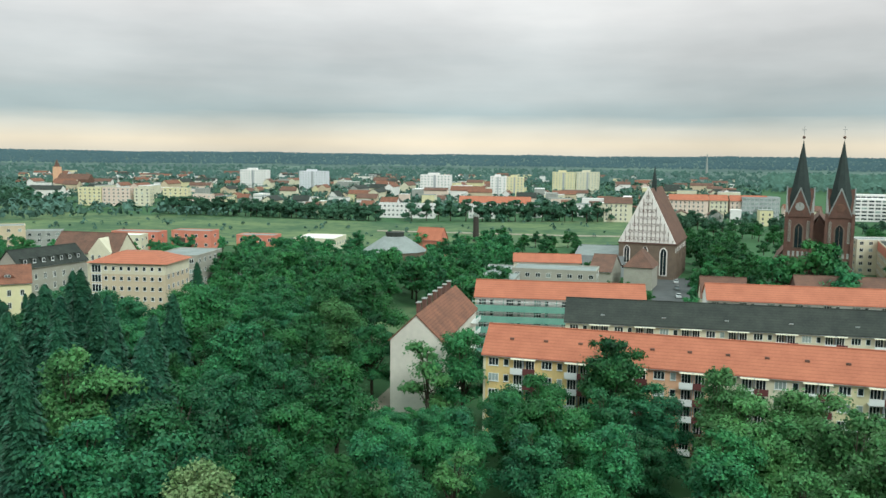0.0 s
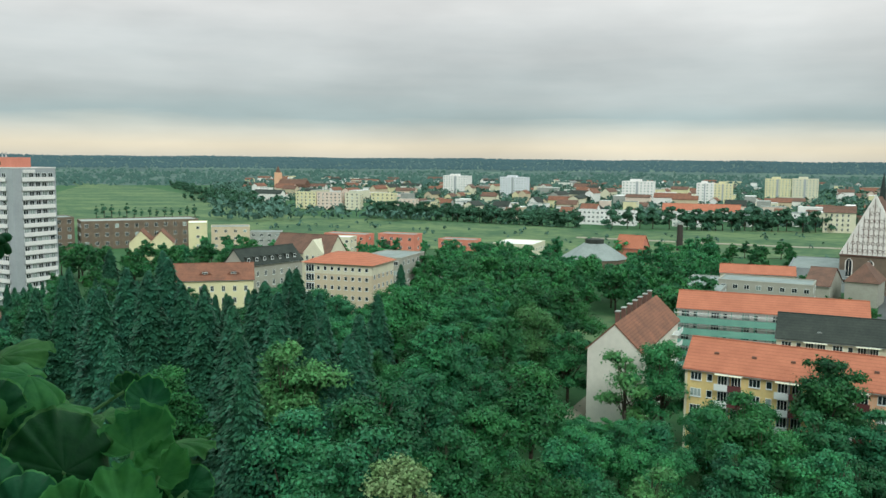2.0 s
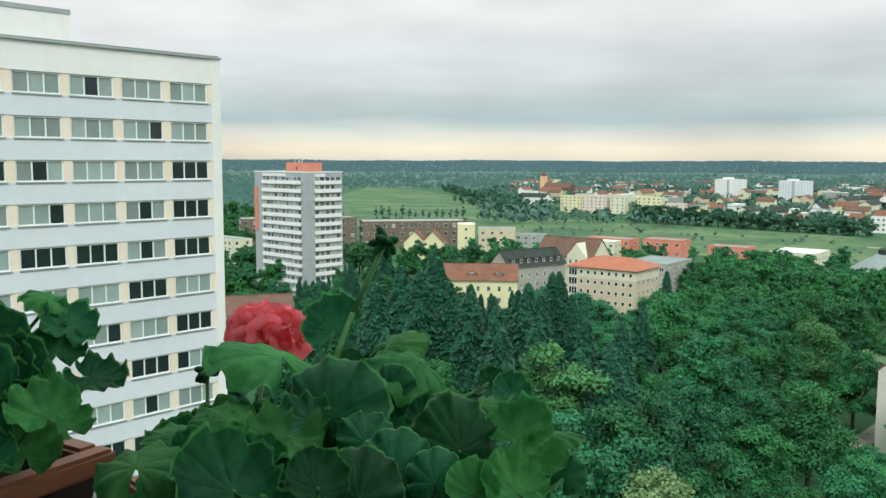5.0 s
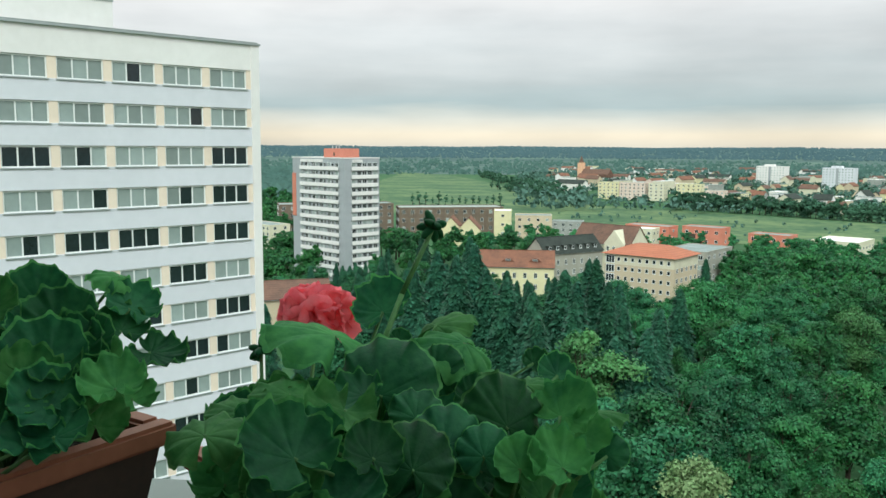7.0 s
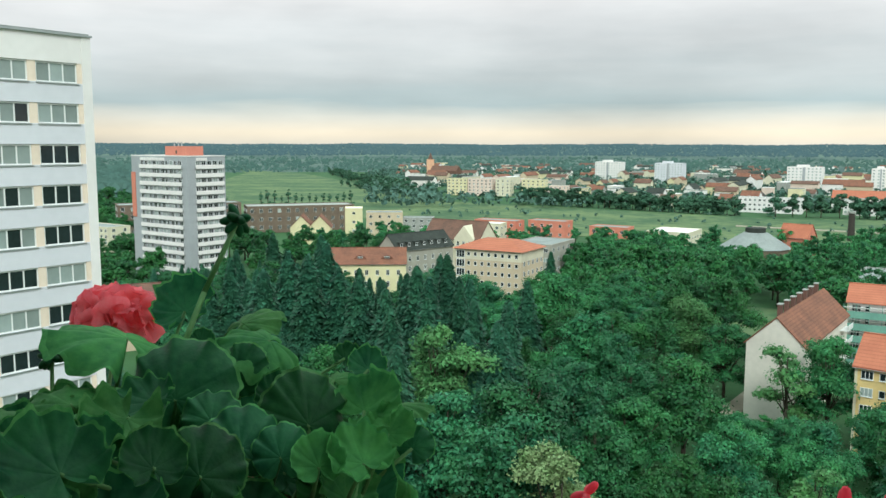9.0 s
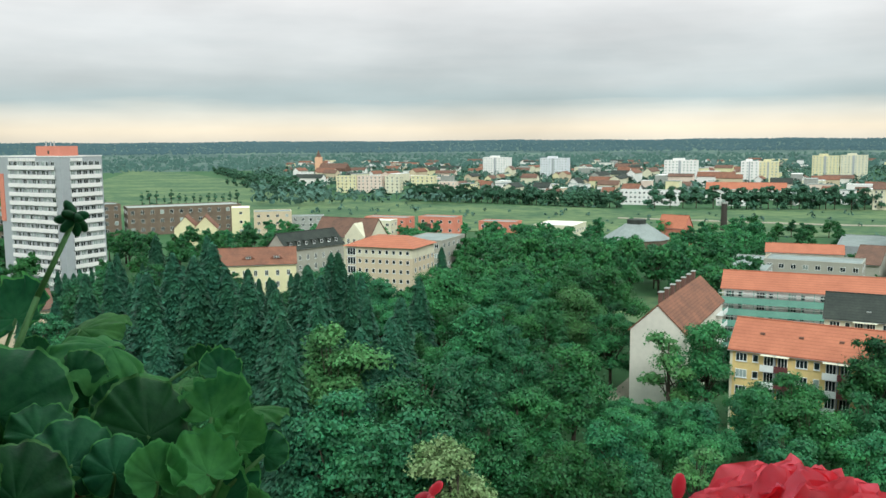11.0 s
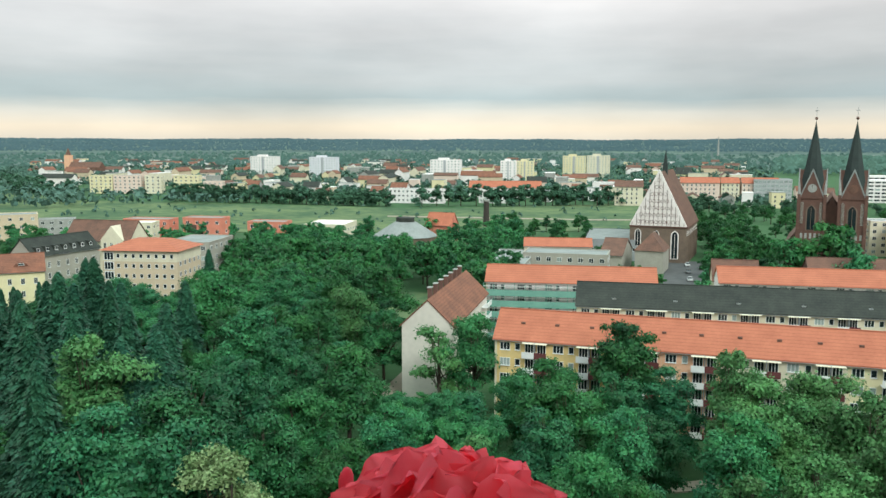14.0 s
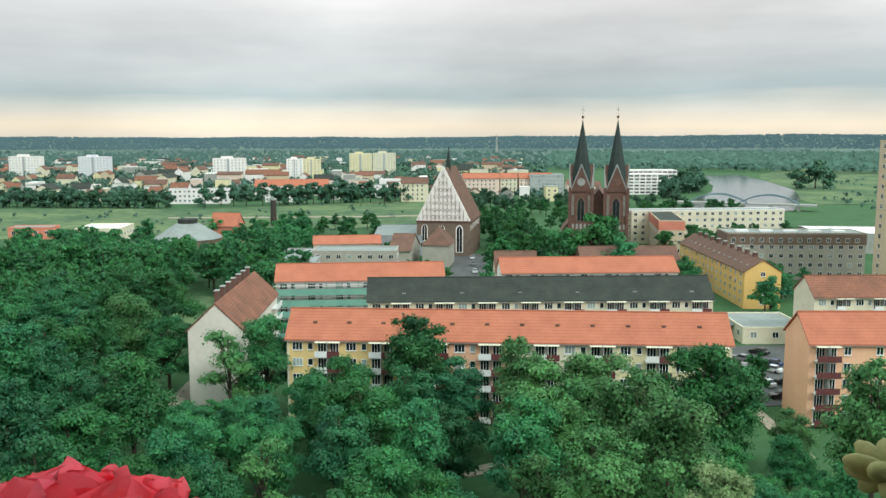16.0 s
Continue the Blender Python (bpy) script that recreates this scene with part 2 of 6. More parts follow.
class Geo:
    """Collects boxes, prisms and other solids for one mesh."""

    def __init__(self):
        self.v, self.f = [], []

    def add(self, vs, fs):
        k = len(self.v)
        self.v += [tuple(p) for p in vs]
        self.f += [tuple(i + k for i in f) for f in fs]
        return self

    def box(self, x0, x1, y0, y1, z0, z1):
        return self.add([(x, y, z) for z in (z0, z1) for x, y in ((x0, y0), (x1, y0), (x1, y1), (x0, y1))],
                        [(3, 2, 1, 0), (4, 5, 6, 7), (0, 1, 5, 4), (1, 2, 6, 5), (2, 3, 7, 6), (3, 0, 4, 7)])

    def prism(self, pts, z0, z1):
        n = len(pts)
        return self.add([(x, y, z0) for x, y in pts] + [(x, y, z1) for x, y in pts],
                        [tuple(range(n))[::-1], tuple(range(n, 2 * n))] + [(i, (i + 1) % n, n + (i + 1) % n, n + i) for i in range(n)])

    def profile(self, pts, a, b, axis="x"):
        """A polygon in the (other, z) plane, drawn out from a to b along the axis."""
        n = len(pts)
        put = (lambda s, p: (s, p[0], p[1])) if axis == "x" else (lambda s, p: (p[0], s, p[1]))
        return self.add([put(a, p) for p in pts] + [put(b, p) for p in pts],
                        [tuple(range(n)), tuple(range(n, 2 * n))[::-1]] + [(i, n + i, n + (i + 1) % n, (i + 1) % n) for i in range(n)])

    def tube(self, p, q, r0, r1, n=8):
        p, q = Vector(p), Vector(q)
        d = (q - p).normalized()
        a = d.orthogonal().normalized()
        b = d.cross(a)
        ring = lambda c, r: [c + (a * math.cos(2 * math.pi * i / n) + b * math.sin(2 * math.pi * i / n)) * r for i in range(n)]
        return self.add(ring(p, r0) + ring(q, r1), [(i, (i + 1) % n, n + (i + 1) % n, n + i) for i in range(n)] + [tuple(range(n))[::-1], tuple(range(n, 2 * n))])

    def mesh(self, name, material, smooth=False):
        me = bpy.data.meshes.new(name)
        me.from_pydata(self.v, [], self.f)
        me.materials.append(material)
        if smooth:
            me.polygons.foreach_set("use_smooth", [True] * len(me.polygons))
        me.update()
        return me


def link(name, me, parent=None, m=None, label=""):
    ob = new(name, me)
    if m is not None:
        ob.matrix_basis = m
    ob.parent = parent
    if label:
        ob["label"] = label
    return ob


def part(name, geo, material, parent, label="", m=None, smooth=False):
    return link(name, geo.mesh(name, material, smooth), parent, m, label)


def thing(name, x, y, z, yaw, label, category, group="", kind=""):
    e = new(name)
    e.empty_display_size = 0.2
    e.matrix_basis = pose(x, y, z, 0, 0, yaw)
    return tagged(e, label, category, group, kind)


def sheet(name, pts, z, material, label, category):
    """A flat piece of ground with a little thickness."""
    return tagged(part(name, Geo().prism(pts, z - 0.4, z), material, None), label, category, kind="structure")


# ---- windows, shared meshes by size ----
WCACHE = {}


def frame_mesh(w, h, panes, frame, glass=None, b=0.085):
    """One welded frame with its bars; with glass given, the panes are set into it."""
    xs = [-w / 2]
    for k in range(panes):
        c0, c1 = -w / 2 + (w - b) * k / panes + b, -w / 2 + (w - b) * (k + 1) / panes
        xs += [c0, c1]
    xs += [w / 2]
    zs = [-h / 2, -h / 2 + b, h / 2 - b, h / 2]
    idx, v, f, mi = {}, [], [], []

    def at3(x, y, z):
        key = (round(x, 4), y, round(z, 4))
        if key not in idx:
            idx[key] = len(v)
            v.append((x, y, z))
        return idx[key]

    def quad(p, m=0):
        f.append([at3(*q) for q in p])
        mi.append(m)

    F, R, BK = -0.07, -0.02, 0.02
    for i in range(len(xs) - 1):
        for j in range(3):
            a, c, d, e = xs[i], xs[i + 1], zs[j], zs[j + 1]
            if j == 1 and i % 2 == 1:
                for p, q in (((a, d), (c, d)), ((c, d), (c, e)), ((c, e), (a, e)), ((a, e), (a, d))):
                    quad([(p[0], F, p[1]), (p[0], R, p[1]), (q[0], R, q[1]), (q[0], F, q[1])])
                if glass:
                    quad([(a, R, d), (c, R, d), (c, R, e), (a, R, e)], 1)
            else:
                quad([(a, F, d), (c, F, d), (c, F, e), (a, F, e)])
    o = [(xs[k], zs[0]) for k in range(len(xs))] + [(xs[-1], z) for z in zs[1:]] + [(x, zs[-1]) for x in xs[-2::-1]] + [(xs[0], z) for z in zs[-2:0:-1]]
    for p, q in zip(o, o[1:] + o[:1]):
        quad([(p[0], F, p[1]), (p[0], BK, p[1]), (q[0], BK, q[1]), (q[0], F, q[1])])
    me = bpy.data.meshes.new("window_frame")
    me.from_pydata(v, [], f)
    me.materials.append(frame)
    if glass:
        me.materials.append(glass)
        me.polygons.foreach_set("material_index", mi)
    me.update()
    return me


def window(parent, x, z, w, h, y=0.0, face=0, panes=2, glass=None, frame=None, name="window", sill=True, plain=False):
    """A window on the wall plane y (outward is -y before the turn by face degrees)."""
    glass, frame = glass or PANE, frame or PVC
    m = pose(0, 0, 0, 0, 0, face) @ pose(x, y, z)
    key = (round(w, 2), round(h, 2), panes, frame.name, glass.name if plain else "")
    if key not in WCACHE:
        WCACHE[key] = frame_mesh(w, h, panes, frame, glass if plain else None)
    o = link(name, WCACHE[key], parent, m)
    if plain:
        return o
    gk = (round(w, 2), round(h, 2), glass.name)
    if gk not in WCACHE:
        WCACHE[gk] = Geo().box(-w / 2 + 0.03, w / 2 - 0.03, -0.025, 0.01, -h / 2 + 0.03, h / 2 - 0.03).mesh("pane", glass)
    link("pane", WCACHE[gk], o)
    if sill:
        sk = ("sill", round(w, 2), round(h, 2))
        if sk not in WCACHE:
            WCACHE[sk] = Geo().box(-w / 2 - 0.05, w / 2 + 0.05, -0.16, 0.02, -h / 2 - 0.09, -h / 2 - 0.005).mesh("window_sill", PVC)
        link("window_sill", WCACHE[sk], o)
    return o

# ---- ground, river and land ----
SINS = [(0.0009, 0.4, 9.0), (0.0023, 1.7, 4.0), (0.006, 2.9, 1.5)]


def land(x, y):
    """Height of the land: flat valley floor, wooded hills on the far side."""
    r = math.hypot(x, y)
    t = min(max((r - 2300) / 2500, 0), 1)
    az = math.atan2(x, y)
    hill = 46 + 13 * min(max((az - 0.2) / 0.45, 0), 1) + 2.0 * math.sin(az * 23) + 1.2 * math.sin(az * 61 + 1)
    return t * t * (3 - 2 * t) * hill


radii = [0, 30, 60, 120, 250, 500, 900, 1500, 2100, 2500, 2800, 3100, 3400, 3700, 4000, 4300, 4550, 4800, 4950]
N = 180
vs = [(0, 0, 0)] + [(r * math.sin(2 * math.pi * k / N), r * math.cos(2 * math.pi * k / N), land(r * math.sin(2 * math.pi * k / N), r * math.cos(2 * math.pi * k / N))) for r in radii[1:] for k in range(N)]
fs = [(0, 1 + (k + 1) % N, 1 + k) for k in range(N)]
for j in range(len(radii) - 2):
    a, b = 1 + j * N, 1 + (j + 1) * N
    fs += [(a + k, a + (k + 1) % N, b + (k + 1) % N, b + k) for k in range(N)]
g = Geo().add(vs, fs)
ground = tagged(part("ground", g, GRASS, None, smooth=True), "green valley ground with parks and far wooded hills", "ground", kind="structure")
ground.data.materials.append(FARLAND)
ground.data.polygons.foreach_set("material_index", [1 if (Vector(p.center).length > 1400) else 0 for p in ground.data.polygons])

sheet("meadow", [(-1000, 1330), (-860, 1160), (-716, 912), (-390, 486), (-330, 478), (-255, 480), (-120, 430), (60, 440), (140, 480), (140, 640), (-20, 585), (-160, 625), (-285, 655), (-335, 722), (-500, 905), (-765, 1190)], 0.25, MEADOW,
      "rough green meadow along the river dyke", "meadow")
sheet("far_meadow", [(400, 520), (900, 460), (1900, 1000), (1900, 1700), (900, 1250), (640, 950), (520, 760), (455, 660)], 0.25, MEADOW, "wide green flood meadow beyond the river", "meadow")
sheet("river", [(270, 470), (350, 480), (368, 502), (432, 585), (492, 676), (565, 828), (620, 960), (560, 960), (505, 850), (452, 745), (404, 668), (340, 585)], 0.35, WATER, "grey river water under an overcast sky", "river")
sheet("dyke_path", [(-40, 520), (80, 500), (140, 500), (140, 506), (80, 507), (-40, 527)], 0.45, SANDPATH, "sandy path along the grassy dyke", "path")
sheet("lawn", [(-30, 215), (8, 210), (10, 260), (-28, 262)], 0.12, MEADOW, "sunlit lawn in the park", "lawn")
sheet("parking_lot", [(86, 128), (104, 126), (124, 165), (100, 170)], 0.15, ASPHALT, "grey asphalt parking lot between apartment blocks", "parking lot")
sheet("hall_square", [(60, 240), (78, 236), (98, 330), (84, 332)], 0.15, ASPHALT, "paved square beside the brick concert hall", "square")
sheet("court_path", [(86, 130), (88.5, 130), (82, 104), (79.5, 104)], 0.2, SANDPATH, "pale footpath over the grass", "path")
sheet("park_path", [(29, 112), (36, 114), (41, 106), (38, 105), (35, 110.5), (30, 109.5)], 0.2, SANDPATH, "pale footpath under the park trees", "path")
sheet("house_path", [(-20, 146), (-10, 150), (-9.4, 156), (-6, 178), (-8, 178), (-12, 160)], 0.2, SANDPATH, "pale path along the gable house", "path")

# ---- apartment rows ----


def gable_house(name, x, y, yaw, L, W, eave, rise, wall, roof, label, category, group="", over=0.45, gable=None):
    """A house along +x from its corner (front wall faces -y): walls with gables, roof slabs, gutter line."""
    t = thing(name, x, y, 0, yaw, label, category, group)
    g = Geo().profile([(0, 0), (W, 0), (W, eave), (W / 2, eave + rise), (0, eave)], 0, L)
    part("wall", g, wall, t)
    k = 0.22
    s = rise / (W / 2)
    for side in (0, 1):
        o = [(-over, eave - over * s + 0.05), (W / 2, eave + rise + 0.05), (W / 2, eave + rise + k + 0.05), (-over, eave - over * s + k + 0.05)]
        if side:
            o = [(W - a, b) for a, b in o][::-1]
        part("roof", Geo().profile(o, -0.3, L + 0.3), roof, t)
    part("gutter", Geo().box(-0.3, L + 0.3, -over - 0.12, -over + 0.02, eave - over * s - 0.03, eave - over * s + 0.06), STEEL, t)
    part("ridge_cap", Geo().box(-0.3, L + 0.3, W / 2 - 0.16, W / 2 + 0.16, eave + rise + 0.16, eave + rise + 0.36), roof, t)
    return t


def balcony_stack(t, x, w, floors, base, fh, panel, side_panel=None):
    """A column of balconies: slab, parapet panel, awning rail, windows behind."""
    for k in range(floors):
        z = base + k * fh
        b = part("balcony", Geo().box(x, x + w, -1.35, -0.02, z - 0.15, z), PVC, t, "balcony with a solid parapet")
        part("parapet", Geo().box(x, x + w / 2, -1.42, -1.35, z - 0.1, z + 0.95), side_panel or panel, b)
        part("parapet", Geo().box(x + w / 2, x + w, -1.42, -1.35, z - 0.1, z + 0.95), panel, b)
        part("divider", Geo().box(x + w / 2 - 0.06, x + w / 2 + 0.06, -1.34, -0.02, z, z + fh - 0.2), GREYWALL, b)
        for q in (0.25, 0.75):
            window(t, x + w * q, z + 1.15, w * 0.36, 2.1, -0.03, panes=3, sill=False, plain=True)
    part("balcony_roof", Geo().box(x, x + w, -1.45, -0.5, base + floors * fh - 0.33, base + floors * fh - 0.27), CREAM, t)


def flat_row(t, x0, x1, floors, base, fh, walls, roomy=True, bay=9.0, panel=MAROON, far=False):
    """Bays along a front: windows, then a balcony stack; coloured wall strips behind them."""
    n = max(1, round((x1 - x0) / bay))
    bw = (x1 - x0) / n
    for k in range(n):
        a = x0 + k * bw
        c = walls[k % len(walls)]
        part("wall_panel", Geo().box(a, a + bw - 0.04, -0.02, 0.1, 0.3, base + floors * fh - 0.2), c, t)
        for f in range(floors):
            z = base + f * fh + 1.5
            window(t, a + 1.4, z, 1.75, 1.35, -0.03, panes=3, plain=far, glass=CURTAIN if (k + f) % 3 == 0 else PANE)
            window(t, a + 3.55, z, 0.9, 1.2, -0.03, panes=1, plain=far, glass=CURTAIN if (k * 2 + f) % 5 == 0 else PANE)
        if roomy:
            balcony_stack(t, a + bw * 0.50, bw * 0.46, floors, base, fh, panel, PVC)


FLATS = "rows of apartment blocks"
FH = 2.68
apt = gable_house("apartment_block", 7.42, 140.77, -17.2, 72.9, 10, 14.0, 3.9, CREAM, REDTILE, "long five-storey apartment block, orange tile roof, yellow and salmon walls", "apartment block", FLATS)
flat_row(apt, 0.4, 72.5, 5, 0.5, FH, [YELLOW, YELLOW, SALMON, SALMON, CREAM, CREAM, PALEYEL, PALEYEL])
for k in range(12):
    part("roof_vent", Geo().box(4 + k * 5.8, 4.7 + k * 5.8, 2.3, 2.9, 15.7, 16.4), OLDTILE, apt, "small roof vent")
b = part("side_balcony", Geo().box(-1.5, -0.02, 1.5, 4.5, 10.9, 11.05), PVC, apt)
part("parapet", Geo().box(-1.55, -1.48, 1.5, 4.5, 11.0, 11.95), PVC, b)
dark = gable_house("apartment_block", 25.4, 169.8, -11.6, 71.5, 10, 14.0, 3.8, CREAM, DARKROOF, "long cream apartment block with a dark grey roof", "apartment block", FLATS)
flat_row(dark, 0.4, 71.2, 5, 0.5, FH, [CREAM], far=True)
for k in range(6):
    part("roof_hatch", Geo().box(7 + k * 12, 7.8 + k * 12, 1.2, 1.8, 15.0, 15.4), STEEL, dark, "small pale roof hatch")
scaf = gable_house("apartment_block", 8.2, 199, -8, 39.5, 10, 14.0, 3.1, CREAM, REDTILE, "apartment block behind green scaffold netting, orange tile roof", "apartment block", FLATS)
flat_row(scaf, 0.4, 39.2, 5, 0.5, FH, [WHITE], roomy=False, bay=6.5, far=True)
sc = thing("scaffold", 8.2, 199, 0, -8, "steel scaffold hung with torn green netting", "scaffold")
for f in range(1, 6):
    part("scaffold_deck", Geo().box(-0.5, 39, -1.5, -0.6, f * 2.6 - 0.1, f * 2.6), STONE, sc)
    part("netting", Geo().box(-0.5, 39, -1.58, -1.55, f * 2.6 - 2.25, f * 2.6 - 0.75), NET, sc, "green scaffold netting")
for k in range(17):
    part("scaffold_post", Geo().tube((-0.5 + k * 2.46, -1.53, 0), (-0.5 + k * 2.46, -1.53, 13.9), 0.06, 0.06, 6), NET, sc)
rd = gable_house("apartment_block", 63.4, 199.2, -10.6, 44.5, 10, 13.8, 3.0, WHITE, REDTILE, "white apartment block with an orange tile roof", "apartment block", FLATS)
flat_row(rd, 0.4, 44.2, 5, 0.5, FH, [WHITE], roomy=False, bay=6.3, far=True)
pk = gable_house("apartment_block", 89.7, 117, -14, 40, 10, 14.0, 4.0, SALMON, REDTILE, "salmon apartment block with maroon balconies and orange roof", "apartment block", FLATS)
balcony_stack(pk, 0.8, 3.9, 5, 0.5, FH, MAROON)
for k in range(6):
    for f in range(5):
        window(pk, 6.2 + k * 5.2, 2.0 + f * FH, 1.2, 1.35, -0.03, panes=2)
cr = gable_house("apartment_block", 122, 158.5, -13, 42, 10.5, 12.6, 3.7, CREAM, RUSTTILE, "cream apartment block with a brown tile roof", "apartment block", FLATS)
flat_row(cr, 0.4, 41.6, 4, 1.4, 2.8, [CREAM], bay=8.4, panel=CREAM, far=True)

gb = gable_house("gable_house", -9.0, 152, -12, 9.6, 36, 13.6, 0.1, OFFWHITE, OLDTILE, "house with a blank pale gable and a weathered red roof", "house")
for o in list(gb.children):
    bpy.data.objects.remove(o, do_unlink=True)
g = Geo().profile([(0, 0), (9.6, 0), (9.6, 13.6), (4.8, 18.2), (0, 13.6)], 0, 36, "y")
part("wall", g, OFFWHITE, gb, "blank pale rendered gable wall")
part("roof", Geo().profile([(4.8, 18.3), (10.0, 13.3), (10.0, 13.55), (4.8, 18.55)], -0.15, 36.2, "y"), RUSTTILE, gb)
part("roof", Geo().profile([(4.8, 18.3), (-0.4, 13.3), (-0.4, 13.55), (4.8, 18.55)], -0.15, 36.2, "y"), RUSTTILE, gb)
for k in range(7):
    ch = part("chimney", Geo().box(3.6, 4.3, 5 + k * 4.6, 6.2 + k * 4.6, 17.2, 19.7), BRICK, gb, "stubby brick chimney")
    part("chimney_cap", Geo().box(3.5, 4.4, 4.9 + k * 4.6, 6.3 + k * 4.6, 19.7, 19.85), STONE, ch)
for f in range(5):
    bb = part("balcony", Geo().box(9.62, 11.0, 29, 34, 0.8 + f * FH, 0.95 + f * FH), PVC, gb)
    part("parapet", Geo().box(10.95, 11.02, 29, 34, 0.95 + f * FH, 1.9 + f * FH), PVC, bb)

# brown-roofed houses beyond the rows
yg = thing("gable_house", 135.6, 205.6, 0, -14, "ochre gabled apartment house with a dark brown roof", "house")
part("wall", Geo().profile([(0, 0), (10.1, 0), (10.1, 10.3), (5.05, 13.5), (0, 10.3)], 0, 66, "y"), OCHRE, yg)
part("roof", Geo().profile([(5.05, 13.6), (10.5, 10.1), (10.5, 10.35), (5.05, 13.85)], -0.2, 66.2, "y"), OLDTILE, yg)
part("roof", Geo().profile([(5.05, 13.6), (-0.4, 10.1), (-0.4, 10.35), (5.05, 13.85)], -0.2, 66.2, "y"), OLDTILE, yg)
for f in range(4):
    window(yg, 5.05, 1.9 + f * 2.6, 1.3, 1.3, -0.02, panes=2)
    for k in range(15):
        window(yg, -(3 + k * 4.3), 1.9 + f * 2.45, 1.1, 1.3, -0.02, face=-90, plain=True)
for k in range(9):
    c = part("chimney", Geo().box(4.6, 5.6, 6 + k * 6.6, 7.4 + k * 6.6, 12.8, 14.9), BRICK, yg, "short brick chimney")
    part("chimney_cap", Geo().box(4.5, 5.7, 5.9 + k * 6.6, 7.5 + k * 6.6, 14.9, 15.05), STONE, c)
for k in range(12):
    part("roof_window", Geo().box(1.6, 2.4, 3 + k * 5, 3.9 + k * 5, 11.35, 11.95), STEEL, yg)
br = gable_house("gable_house", 103, 243, -10, 31, 9, 9.5, 3.6, BRICK, OLDTILE, "low house with a long red-brown tile roof", "house")
sm = gable_house("gable_house", 72, 232, -12, 12, 9, 9, 5.0, CREAM, OLDTILE, "small house with a steep brown tile roof", "house")


def flat_block(name, x, y, yaw, L, W, h, wall, label, floors, category="building", bay=3.2, ww=1.5, wh=1.4, roof=None, side=True, back=False, top=None, group="", glass=None, sill=False):
    """A flat-roofed block: walls, roof with an upstand, windows on the front and the two ends."""
    t = thing(name, x, y, 0, yaw, label, category, group)
    part("wall", Geo().box(0, L, 0, W, 0, h), wall, t)
    part("roof", Geo().box(0.3, L - 0.3, 0.3, W - 0.3, h, h + 0.12), roof or BITUMEN, t)
    r = Geo().box(-0.08, L + 0.08, -0.08, 0.3, h, h + 0.4).box(-0.08, L + 0.08, W - 0.3, W + 0.08, h, h + 0.4)
    r.box(-0.08, 0.3, 0.3, W - 0.3, h, h + 0.4).box(L - 0.3, L + 0.08, 0.3, W - 0.3, h, h + 0.4)
    part("parapet", r, top or wall, t)
    fh = (h - 0.6) / floors
    n = max(1, int((L - 1) / bay))
    for f in range(floors):
        z = 0.6 + (f + 0.52) * fh
        for k in range(n):
            window(t, (k + 0.5) * L / n, z, ww, wh, -0.02, plain=True, glass=glass or (CURTAIN if (k * 5 + f * 3) % 7 == 0 else PANE), sill=sill)
        if side:
            m = max(1, int((W - 1) / (bay * 1.3)))
            for k in range(m):
                window(t, -(k + 0.5) * W / m, z, ww, wh, -0.02, face=-90, plain=True)
                window(t, (k + 0.5) * W / m, z, ww, wh, -L - 0.02, face=90, plain=True)
    return t


gy = flat_block("office_block", 158.5, 251, -17, 45, 13, 15.5, GREIGE, "grey-beige office block with a brown top storey", 5, bay=3.0)
part("top_storey", Geo().box(-0.15, 45.15, -0.15, 13.15, 11.9, 15.4), BRICKBROWN, gy, "brown clad top storey")
for k in range(14):
    window(gy, 1.8 + k * 3.1, 13.4, 1.3, 1.4, -0.18, plain=True)
for k in range(5):
    part("skylight", Geo().box(4 + k * 8, 8 + k * 8, 4, 7, 15.6, 16.2), PVC, gy)
flat_block("apartment_block", 171, 347.6, -7, 72, 11, 14.5, CREAM, "long cream apartment block with a white flat roof edge", 5, "apartment block", bay=3.4, roof=BITUMEN, top=WHITE)
rb = flat_block("office_block", 163.5, 308, -22, 10, 44, 14.1, SAND, "pinkish block with a red top storey and dark roof", 4, bay=3.0, roof=DARKROOF)
part("top_storey", Geo().box(-0.12, 10.12, -0.12, 44.12, 10.6, 14.05), CORAL, rb, "red clad top storey")
flat_block("hall", 232, 300, -20, 75, 30, 8, STONE, "long pale flat-roofed hall", 2, roof=WHITE, bay=6)
flat_block("high_rise", 186, 203, -15, 20, 20, 46, SAND, "sand-coloured high-rise tower block", 15, "tower block", bay=4)
lowb = flat_block("low_shop", 112, 169.5, -14, 15, 17, 3.6, CREAM, "low white building with a grey flat roof beside the parking lot", 1, bay=4)
part("canopy", Geo().box(-6, -0.05, 6, 17, 3.0, 3.25), BITUMEN, lowb, "grey flat canopy roof")
for q in ((-5.8, 6.2), (-5.8, 16.6)):
    part("canopy_post", Geo().tube((q[0], q[1], 0), (q[0], q[1], 3.0), 0.09, 0.09, 8), STEEL, lowb)

# parking lot cars
CARCOL = [mat("car_paint_white", (0.7, 0.7, 0.7), None, 1, 0.25, spec=0.6), mat("car_paint_black", (0.015, 0.015, 0.018), None, 1, 0.2, spec=0.6),
          mat("car_paint_silver", (0.38, 0.39, 0.4), None, 1, 0.25, 0.5, spec=0.6), mat("car_paint_blue", (0.03, 0.05, 0.12), None, 1, 0.25, spec=0.6)]
TYRE = mat("tyre_rubber", (0.02, 0.02, 0.02), None, 3, 0.9)


